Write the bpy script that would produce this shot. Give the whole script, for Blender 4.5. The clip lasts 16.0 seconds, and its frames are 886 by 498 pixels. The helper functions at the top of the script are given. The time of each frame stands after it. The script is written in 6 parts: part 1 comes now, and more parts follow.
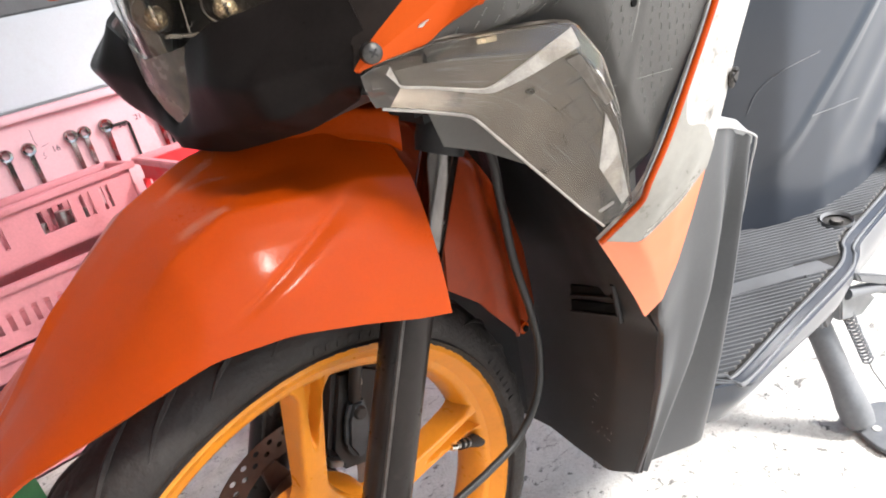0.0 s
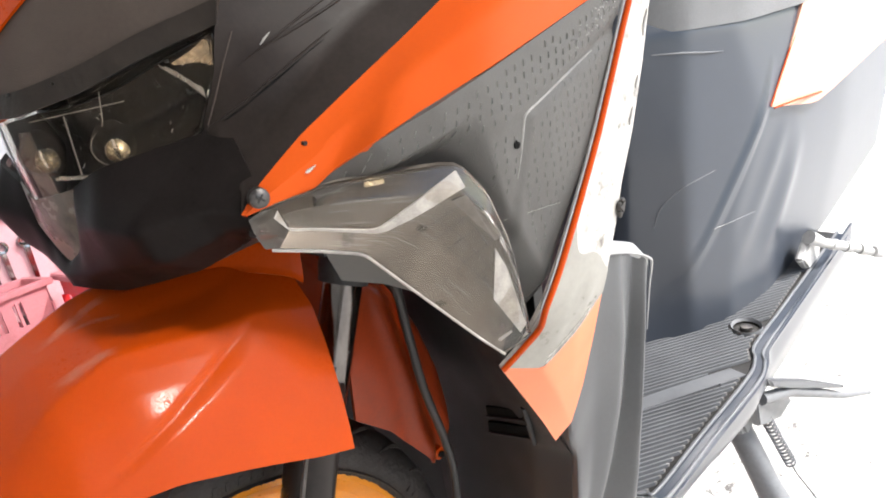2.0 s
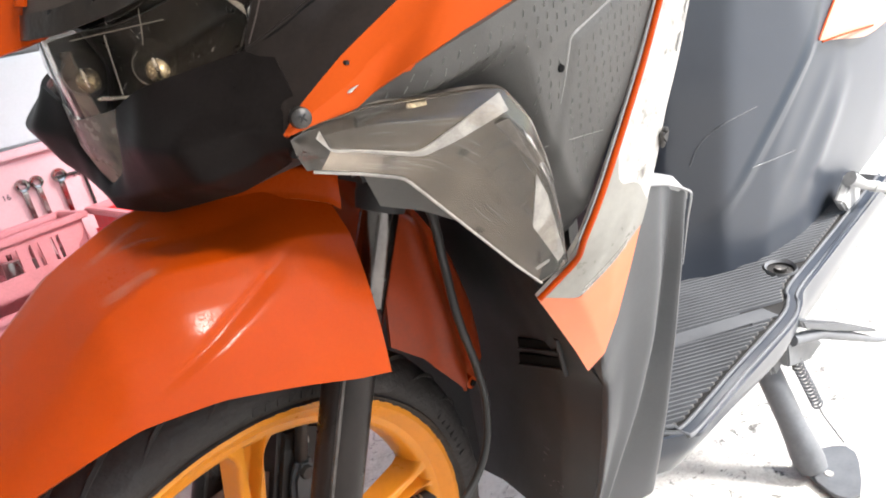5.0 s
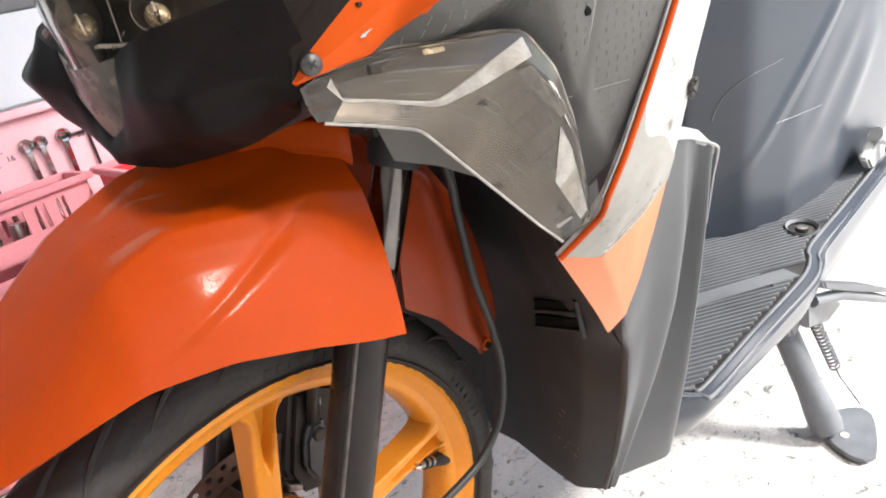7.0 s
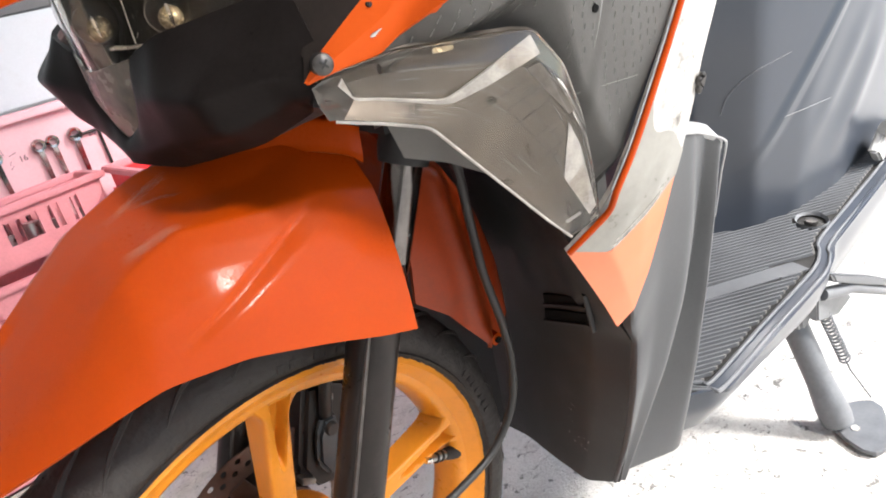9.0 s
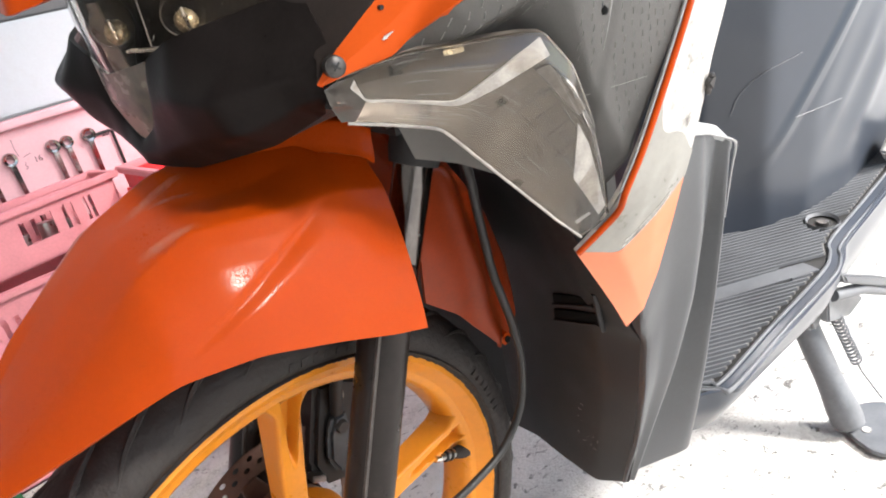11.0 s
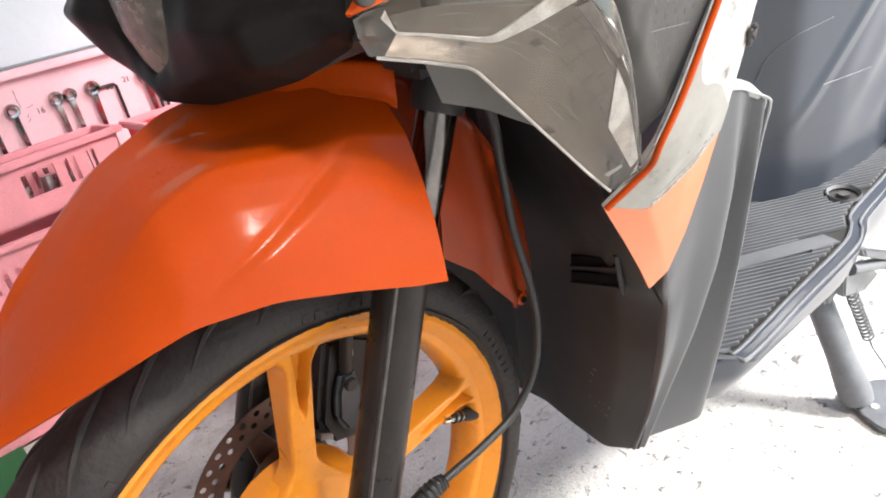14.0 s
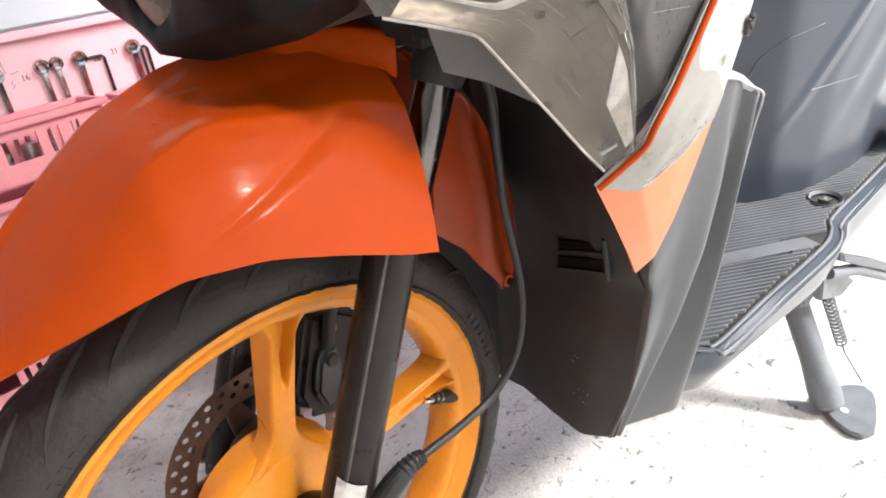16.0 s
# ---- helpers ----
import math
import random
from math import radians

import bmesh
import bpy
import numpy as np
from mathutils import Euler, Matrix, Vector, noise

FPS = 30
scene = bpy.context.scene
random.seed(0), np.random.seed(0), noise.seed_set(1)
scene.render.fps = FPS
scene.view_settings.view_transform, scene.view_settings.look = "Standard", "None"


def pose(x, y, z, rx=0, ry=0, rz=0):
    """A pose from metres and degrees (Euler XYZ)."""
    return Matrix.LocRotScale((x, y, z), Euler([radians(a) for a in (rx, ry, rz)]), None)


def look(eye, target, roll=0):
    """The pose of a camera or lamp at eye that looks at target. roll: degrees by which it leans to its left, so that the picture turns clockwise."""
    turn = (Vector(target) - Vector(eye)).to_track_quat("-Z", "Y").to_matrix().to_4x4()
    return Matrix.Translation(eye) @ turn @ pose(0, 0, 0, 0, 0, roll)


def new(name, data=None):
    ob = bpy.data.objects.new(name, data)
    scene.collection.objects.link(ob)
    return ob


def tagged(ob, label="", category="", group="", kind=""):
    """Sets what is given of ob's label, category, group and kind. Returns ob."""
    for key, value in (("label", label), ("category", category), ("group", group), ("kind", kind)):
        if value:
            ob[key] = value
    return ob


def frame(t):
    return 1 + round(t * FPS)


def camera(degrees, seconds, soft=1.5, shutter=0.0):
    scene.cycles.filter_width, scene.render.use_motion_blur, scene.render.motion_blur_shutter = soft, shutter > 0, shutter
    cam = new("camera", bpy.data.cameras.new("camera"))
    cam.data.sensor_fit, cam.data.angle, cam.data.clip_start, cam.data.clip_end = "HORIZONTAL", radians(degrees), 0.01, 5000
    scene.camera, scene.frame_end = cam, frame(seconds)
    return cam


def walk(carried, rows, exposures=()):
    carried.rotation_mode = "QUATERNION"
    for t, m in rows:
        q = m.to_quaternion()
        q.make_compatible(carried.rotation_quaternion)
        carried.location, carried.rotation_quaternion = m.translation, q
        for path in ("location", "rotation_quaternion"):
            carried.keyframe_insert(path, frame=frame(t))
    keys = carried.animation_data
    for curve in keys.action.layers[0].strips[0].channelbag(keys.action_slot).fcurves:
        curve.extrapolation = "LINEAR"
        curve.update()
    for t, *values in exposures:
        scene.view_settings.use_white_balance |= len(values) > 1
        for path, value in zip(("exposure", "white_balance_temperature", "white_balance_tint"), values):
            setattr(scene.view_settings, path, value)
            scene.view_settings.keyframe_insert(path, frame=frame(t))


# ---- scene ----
cam = camera(65.55, 16.0, soft=1.9)
# seconds, place in metres, turn in degrees
ROWS = [
    (0.0, -0.1507, -0.4642, 0.6486, 67.51, 12.82, -43.25),
    (0.5, -0.1499, -0.4659, 0.6493, 68.40, 12.52, -43.82),
    (1.0, -0.1483, -0.4725, 0.6557, 70.38, 13.57, -43.18),
    (1.5, -0.1298, -0.4803, 0.6621, 74.37, 13.06, -47.55),
    (2.0, -0.1275, -0.4815, 0.6603, 74.68, 12.56, -48.11),
    (2.5, -0.1304, -0.4793, 0.6587, 75.93, 11.76, -48.57),
    (3.0, -0.1331, -0.4813, 0.6590, 74.46, 12.41, -47.44),
    (3.5, -0.1380, -0.4803, 0.6569, 73.56, 12.35, -46.27),
    (4.0, -0.1404, -0.4787, 0.6551, 72.49, 12.22, -45.96),
    (6.5, -0.1263, -0.4639, 0.6478, 68.09, 12.72, -45.88),
    (7.0, -0.1295, -0.4597, 0.6461, 67.46, 12.63, -45.40),
    (7.5, -0.1292, -0.4602, 0.6470, 67.11, 12.96, -45.40),
    (8.0, -0.1292, -0.4659, 0.6519, 67.58, 13.73, -45.51),
    (8.5, -0.1247, -0.4673, 0.6515, 67.35, 14.00, -45.61),
    (9.0, -0.1328, -0.4623, 0.6481, 67.21, 13.27, -44.89),
    (9.5, -0.1369, -0.4652, 0.6499, 67.59, 13.34, -44.17),
    (10.0, -0.1351, -0.4621, 0.6481, 67.30, 13.24, -44.21),
    (12.5, -0.1374, -0.4698, 0.6518, 67.58, 14.04, -43.71),
    (13.0, -0.1424, -0.4583, 0.6432, 66.55, 13.00, -42.52),
    (13.5, -0.1427, -0.4543, 0.6388, 65.70, 12.61, -42.14),
    (14.0, -0.1408, -0.4478, 0.6360, 65.28, 11.89, -43.39),
    (14.5, -0.1389, -0.4554, 0.6365, 66.85, 11.07, -44.92),
    (15.0, -0.1383, -0.4576, 0.6391, 67.49, 11.06, -45.08),
    (15.5, -0.1386, -0.4549, 0.6374, 67.22, 11.25, -44.10),
    (16.0, -0.1522, -0.4473, 0.6238, 65.15, 8.58, -43.68),
]
EXPOSURE = [(0.0, 1.29), (16.0, 1.29)]
walk(cam, [(t, pose(x, y, z, rx, ry, rz)) for t, x, y, z, rx, ry, rz in ROWS], EXPOSURE)

# ---- light ----
world = bpy.data.worlds.new("sky")
scene.world = world
world.use_nodes = True
wn = world.node_tree
sky = wn.nodes.new("ShaderNodeTexSky")
sky.sky_type, sky.sun_disc = "NISHITA", False
sky.sun_elevation, sky.sun_rotation = radians(42), radians(147)
sky.dust_density = 1.0
wn.links.new(sky.outputs[0], wn.nodes["Background"].inputs[0])
wn.nodes["Background"].inputs[1].default_value = 0.12

sun = new("sun", bpy.data.lights.new("sun", "SUN"))
sun.data.energy, sun.data.angle, sun.data.color = 5.6, radians(13), (1.0, 0.97, 0.93)
sun.matrix_world = look((0.40, -0.62, 0.67), (0, 0, 0))

# lamp under the shop roof, mirrored in the fender
tube_light = new("workshop_tube_light", bpy.data.lights.new("workshop_tube_light", "AREA"))
tube_light.data.shape, tube_light.data.size, tube_light.data.size_y = "RECTANGLE", 0.24, 0.19
tube_light.data.energy, tube_light.data.color = 20.0, (1.0, 0.95, 0.88)
tube_light.matrix_world = look((0.36, -1.78, 1.98), (-0.02, -0.15, 0.54))

# ---- materials ----
def material(name, colour, rough=0.5, metal=0.0, vary=0.12, scale=18.0, fine=220.0, bump=0.0, bump_scale=300.0,
             coat=0.0, stain=None, stain_amount=0.0, stain_scale=9.0, per_object=0.0, rough_vary=0.12, spec=0.5, depth=0.002, coat_rough=0.06, specks=None, coat_ior=1.5):
    """Painted or moulded surface with colour variation at two scales, uneven gloss and fine relief."""
    m = bpy.data.materials.new(name)
    m.use_nodes = True
    n, l = m.node_tree.nodes, m.node_tree.links
    b = n["Principled BSDF"]
    co = n.new("ShaderNodeTexCoord")
    big, small = n.new("ShaderNodeTexNoise"), n.new("ShaderNodeTexNoise")
    big.inputs["Scale"].default_value, small.inputs["Scale"].default_value = scale, fine
    big.inputs["Detail"].default_value, small.inputs["Detail"].default_value = 5.0, 3.0
    l.new(co.outputs["Object"], big.inputs["Vector"])
    l.new(co.outputs["Object"], small.inputs["Vector"])
    mix = n.new("ShaderNodeMath")
    mix.operation = "MULTIPLY_ADD"
    l.new(small.outputs["Fac"], mix.inputs[0])
    mix.inputs[1].default_value = 0.45
    l.new(big.outputs["Fac"], mix.inputs[2])
    ramp = n.new("ShaderNodeMapRange")
    l.new(mix.outputs[0], ramp.inputs["Value"])
    ramp.inputs["From Min"].default_value, ramp.inputs["From Max"].default_value = 0.45, 1.0
    ramp.inputs["To Min"].default_value, ramp.inputs["To Max"].default_value = 1.0 - vary, 1.0 + vary
    hsv = n.new("ShaderNodeHueSaturation")
    hsv.inputs["Color"].default_value = (*colour, 1)
    l.new(ramp.outputs[0], hsv.inputs["Value"])
    last = hsv.outputs[0]
    if per_object:
        info = n.new("ShaderNodeObjectInfo")
        r2 = n.new("ShaderNodeMapRange")
        r2.inputs["To Min"].default_value, r2.inputs["To Max"].default_value = 1 - per_object, 1 + per_object
        l.new(info.outputs["Random"], r2.inputs["Value"])
        h2 = n.new("ShaderNodeHueSaturation")
        l.new(last, h2.inputs["Color"])
        l.new(r2.outputs[0], h2.inputs["Value"])
        last = h2.outputs[0]
    if stain:
        sn = n.new("ShaderNodeTexNoise")
        sn.inputs["Scale"].default_value, sn.inputs["Detail"].default_value = stain_scale, 8.0
        sn.inputs["Roughness"].default_value = 0.65
        l.new(co.outputs["Object"], sn.inputs["Vector"])
        sr = n.new("ShaderNodeMapRange")
        sr.inputs["From Min"].default_value, sr.inputs["From Max"].default_value = 0.55, 0.72
        sr.inputs["To Max"].default_value = stain_amount
        l.new(sn.outputs["Fac"], sr.inputs["Value"])
        mx = n.new("ShaderNodeMixRGB")
        mx.inputs[2].default_value = (*stain, 1)
        l.new(sr.outputs[0], mx.inputs[0])
        l.new(last, mx.inputs[1])
        last = mx.outputs[0]
    l.new(last, b.inputs["Base Color"])
    rr = n.new("ShaderNodeMapRange")
    l.new(mix.outputs[0], rr.inputs["Value"])
    rr.inputs["From Min"].default_value, rr.inputs["From Max"].default_value = 0.45, 1.0
    rr.inputs["To Min"].default_value = max(0.02, rough - rough_vary)
    rr.inputs["To Max"].default_value = min(1.0, rough + rough_vary)
    l.new(rr.outputs[0], b.inputs["Roughness"])
    b.inputs["Metallic"].default_value = metal
    b.inputs["Specular IOR Level"].default_value = spec
    if coat:
        b.inputs["Coat Weight"].default_value, b.inputs["Coat Roughness"].default_value, b.inputs["Coat IOR"].default_value = coat, coat_rough, coat_ior
    if bump:
        bn = n.new("ShaderNodeTexNoise")
        bn.inputs["Scale"].default_value, bn.inputs["Detail"].default_value = bump_scale, 2.0
        l.new(co.outputs["Object"], bn.inputs["Vector"])
        bp = n.new("ShaderNodeBump")
        bp.inputs["Strength"].default_value, bp.inputs["Distance"].default_value = bump, depth
        if specks:
            sp = n.new("ShaderNodeMapRange")
            sp.inputs["From Min"].default_value, sp.inputs["From Max"].default_value = specks
            l.new(bn.outputs["Fac"], sp.inputs["Value"])
            l.new(sp.outputs[0], bp.inputs["Height"])
        else:
            l.new(bn.outputs["Fac"], bp.inputs["Height"])
        if not specks:
            l.new(bp.outputs[0], b.inputs["Normal"])
        if coat:
            l.new(bp.outputs[0], b.inputs["Coat Normal"])
    return m


def clear(name, tint, rough=0.03, ior=1.45):
    m = bpy.data.materials.new(name)
    m.use_nodes = True
    b = m.node_tree.nodes["Principled BSDF"]
    b.inputs["Base Color"].default_value = (*tint, 1)
    b.inputs["Transmission Weight"].default_value = 1.0
    b.inputs["Roughness"].default_value, b.inputs["IOR"].default_value = rough, ior
    return m


ORANGE = material("orange_paint", (0.375, 0.044, 0.0015), 0.34, vary=0.06, scale=14, fine=500, bump=1.0, bump_scale=1400, depth=0.00018, specks=(0.54, 0.76), coat=0.40, coat_rough=0.17, coat_ior=1.36, stain=(0.48, 0.05, 0.004), stain_amount=0.2, spec=0.04)


def worn(name, colour, most):
    """Pale see-through film: fine streaks along the patch that thin out towards its rim."""
    m = bpy.data.materials.new(name)
    m.use_nodes = True
    n, l = m.node_tree.nodes, m.node_tree.links
    b = n["Principled BSDF"]
    b.inputs["Base Color"].default_value, b.inputs["Roughness"].default_value = (*colour, 1), 0.5
    uv, mp, t = n.new("ShaderNodeUVMap"), n.new("ShaderNodeMapping"), n.new("ShaderNodeTexNoise")
    mp.inputs["Scale"].default_value = (3, 26, 1)
    t.inputs["Scale"].default_value, t.inputs["Detail"].default_value = 1.0, 5.0
    l.new(uv.outputs[0], mp.inputs["Vector"])
    l.new(mp.outputs[0], t.inputs["Vector"])
    sep = n.new("ShaderNodeSeparateXYZ")
    l.new(uv.outputs[0], sep.inputs[0])
    last = None
    for axis in (0, 1):
        up = n.new("ShaderNodeMath")
        up.operation = "PINGPONG"
        l.new(sep.outputs[axis], up.inputs[0])
        up.inputs[1].default_value = 0.5
        r = n.new("ShaderNodeMapRange")
        r.interpolation_type = "SMOOTHSTEP"
        r.inputs["From Max"].default_value = 0.45
        l.new(up.outputs[0], r.inputs["Value"])
        if last is None:
            last = r.outputs[0]
        else:
            k = n.new("ShaderNodeMath")
            k.operation = "MULTIPLY"
            l.new(last, k.inputs[0])
            l.new(r.outputs[0], k.inputs[1])
            last = k.outputs[0]
    st = n.new("ShaderNodeMapRange")
    st.inputs["From Min"].default_value, st.inputs["From Max"].default_value, st.inputs["To Max"].default_value = 0.40, 0.68, most
    l.new(t.outputs["Fac"], st.inputs["Value"])
    k = n.new("ShaderNodeMath")
    k.operation = "MULTIPLY"
    l.new(last, k.inputs[0])
    l.new(st.outputs[0], k.inputs[1])
    l.new(k.outputs[0], b.inputs["Alpha"])
    return m


STREAK = worn("streaked_paint", (0.66, 0.33, 0.22), 0.8)
# Darker than the fender paint: the rear half's shade is put into the colour.
ORANGE_SHADED = material("dirty_shaded_orange_plastic", (0.21, 0.026, 0.004), 0.42, vary=0.2, scale=22, fine=400, stain=(0.14, 0.025, 0.008), stain_amount=0.5, stain_scale=18, spec=0.25)
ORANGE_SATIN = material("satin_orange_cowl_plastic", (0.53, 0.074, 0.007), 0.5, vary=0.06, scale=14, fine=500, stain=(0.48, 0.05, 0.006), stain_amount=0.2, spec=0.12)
# Orange of the panel tip, paled in colour for the light it faces.
ORANGE_PALE = material("glare_paled_orange", (0.74, 0.22, 0.11), 0.5, vary=0.08, scale=20)
# Orange of the side cover with the sun's glare mixed into the colour.
ORANGE_GLARE = material("glare_whitened_orange", (0.60, 0.31, 0.23), 0.45, vary=0.08, scale=20)
RIM_PAINT = material("yellow_orange_wheel_paint", (0.68, 0.235, 0.016), 0.36, vary=0.1, scale=22, stain=(0.40, 0.12, 0.02), stain_amount=0.3, stain_scale=28, coat=0.12, spec=0.3)
BLACK_GLOSS = material("scratched_black_plastic", (0.019, 0.0145, 0.0125), 0.42, vary=0.35, scale=26, fine=400, bump=0.03, bump_scale=700, rough_vary=0.10, spec=0.12)
CHIN = material("glossy_black_surround", (0.010, 0.0080, 0.0075), 0.36, vary=0.4, scale=26, fine=400, bump=0.03, bump_scale=700, rough_vary=0.10, spec=0.06)
BLACK_MATT = material("matt_black_plastic", (0.021, 0.0210, 0.022), 0.50, vary=0.25, scale=24, fine=420, bump=0.12, bump_scale=1400, spec=0.3)
SHIELD = material("charcoal_plastic", (0.078, 0.080, 0.085), 0.44, vary=0.12, scale=16, fine=380, bump=0.06, bump_scale=1200, rough_vary=0.06)
# Pale grey with strong sunlight and haze put into the colour.
LIT_GREY = material("pale_lit_grey", (0.40, 0.40, 0.40), 0.5, vary=0.15, scale=40)
GREY_PANEL = material("grey_textured_plastic", (0.078, 0.075, 0.071), 0.5, vary=0.15, scale=30, fine=420, bump=0.15, bump_scale=1500)
RUBBER = material("tyre_rubber", (0.022, 0.0170, 0.0150), 0.75, vary=0.4, scale=34, fine=320, bump=0.5, bump_scale=170, depth=0.003, stain=(0.044, 0.037, 0.033), stain_amount=0.6, stain_scale=26)
FORK_PAINT = material("worn_black_fork_paint", (0.016, 0.0125, 0.0115), 0.34, vary=0.25, scale=40, stain=(0.055, 0.043, 0.037), stain_amount=0.3, stain_scale=60, spec=0.22)
FORK_EDGE = material("rubbed_fork_edge", (0.07, 0.062, 0.058), 0.35, metal=0.4, vary=0.5, scale=70, fine=300)
CHROME = material("chrome_tube", (0.34, 0.33, 0.32), 0.12, metal=1.0, vary=0.1, scale=40, rough_vary=0.05)
# Chrome with the dark surroundings it mirrors put into the colour.
DARK_CHROME = material("darkened_chrome", (0.125, 0.115, 0.11), 0.16, metal=1.0, vary=0.3, scale=60, fine=300)
SCRATCH = material("dull_scratch", (0.26, 0.25, 0.235), 0.5)
STEEL = material("dull_steel", (0.42, 0.41, 0.40), 0.35, metal=1.0, vary=0.2, scale=60)
DISC_STEEL = material("rusty_brake_disc", (0.13, 0.085, 0.07), 0.45, metal=0.6, vary=0.25, scale=40, stain=(0.12, 0.04, 0.02), stain_amount=0.5, stain_scale=30)
CALIPER = material("dirty_caliper_metal", (0.020, 0.017, 0.016), 0.6, metal=0.2, vary=0.3, scale=60)
LEVER = material("dark_blue_grey_casting", (0.045, 0.05, 0.056), 0.45, metal=0.3, vary=0.3, scale=60)
CABLE_BLACK = material("cable_sheath", (0.019, 0.018, 0.0175), 0.46, vary=0.2, scale=60, spec=0.35)
WHITE_STICKER = material("worn_white_side_film", (0.50, 0.48, 0.45), 0.4, vary=0.3, scale=60, stain=(0.085, 0.075, 0.065), stain_amount=0.95, stain_scale=70)
GREY_STICKER = material("grey_film", (0.27, 0.26, 0.235), 0.35, vary=0.15, scale=40, stain=(0.3, 0.29, 0.26), stain_amount=0.6, stain_scale=60)
# Near-black for slots, holes and grooves: their inner shade is put into the colour.
VOID = material("recess_shade_black", (0.006, 0.006, 0.006), 0.8, spec=0.05)
LAMP_DARK = material("dark_brown_lamp_plastic", (0.013, 0.0090, 0.0065), 0.35, vary=0.5, scale=60, fine=300, bump=0.3, bump_scale=160, spec=0.4)
BROW = material("faded_brown_black_plastic", (0.056, 0.043, 0.036), 0.6, vary=0.2, scale=24, fine=420, bump=0.12, bump_scale=1400, spec=0.25)
SCREW = material("dark_steel_screw", (0.085, 0.08, 0.077), 0.4, metal=0.8, vary=0.25, scale=300)
GREY_EDGE = material("light_panel_grey", (0.24, 0.232, 0.225), 0.45, vary=0.3, scale=80)
LENS_EDGE = material("dark_grey_lens_edge", (0.085, 0.076, 0.068), 0.22, vary=0.3, scale=120, spec=0.6)
SMOKY = material("smoky_brown_lens", (0.125, 0.102, 0.080), 0.26, vary=0.7, scale=50, fine=160, spec=0.45)
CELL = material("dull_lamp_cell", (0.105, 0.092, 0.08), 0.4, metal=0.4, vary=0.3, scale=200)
SMOKE = clear("smoked_clear_lens", (0.84, 0.80, 0.75), 0.10)
CLEAR = clear("clear_lens", (0.90, 0.85, 0.79), 0.05, 1.16)
LIGHT_GUIDE = material("smoky_light_guide", (0.16, 0.130, 0.105), 0.3, vary=0.35, scale=160, fine=800, spec=0.7)
SMOKY_MIRROR = material("smoky_mirror", (0.42, 0.33, 0.23), 0.22, metal=0.9, vary=0.5, scale=140, bump=0.5, bump_scale=420)
REFLECTOR = material("silver_reflector", (0.60, 0.57, 0.53), 0.26, metal=1.0, vary=0.15, scale=60)
# Lens and lamp reflections, put into a pale base colour.
PALE_GLINT = material("pale_lens_glint", (0.36, 0.335, 0.305), 0.45, vary=0.3, scale=120, fine=700)
GREY_HOUSING = material("grey_lamp_housing", (0.125, 0.108, 0.092), 0.36, metal=0.6, vary=0.3, scale=46, fine=140, bump=0.15, bump_scale=120, depth=0.004)
BULB = material("gold_tinted_bulb", (0.50, 0.42, 0.29), 0.22, metal=0.6, vary=0.7, scale=260, fine=900, bump=0.6, bump_scale=1100, depth=0.0008)
DARK_BODY = material("dark_grey_body_plastic", (0.040, 0.047, 0.061), 0.30, vary=0.04, scale=5, fine=60, rough_vary=0.01, coat=0.45, coat_rough=0.25, spec=0.3)
FLOOR_MAT = material("ribbed_footboard_plastic", (0.105, 0.109, 0.118), 0.45, vary=0.2, scale=30)
STAND = material("grey_painted_stand", (0.13, 0.135, 0.145), 0.45, vary=0.2, scale=40, metal=0.2)


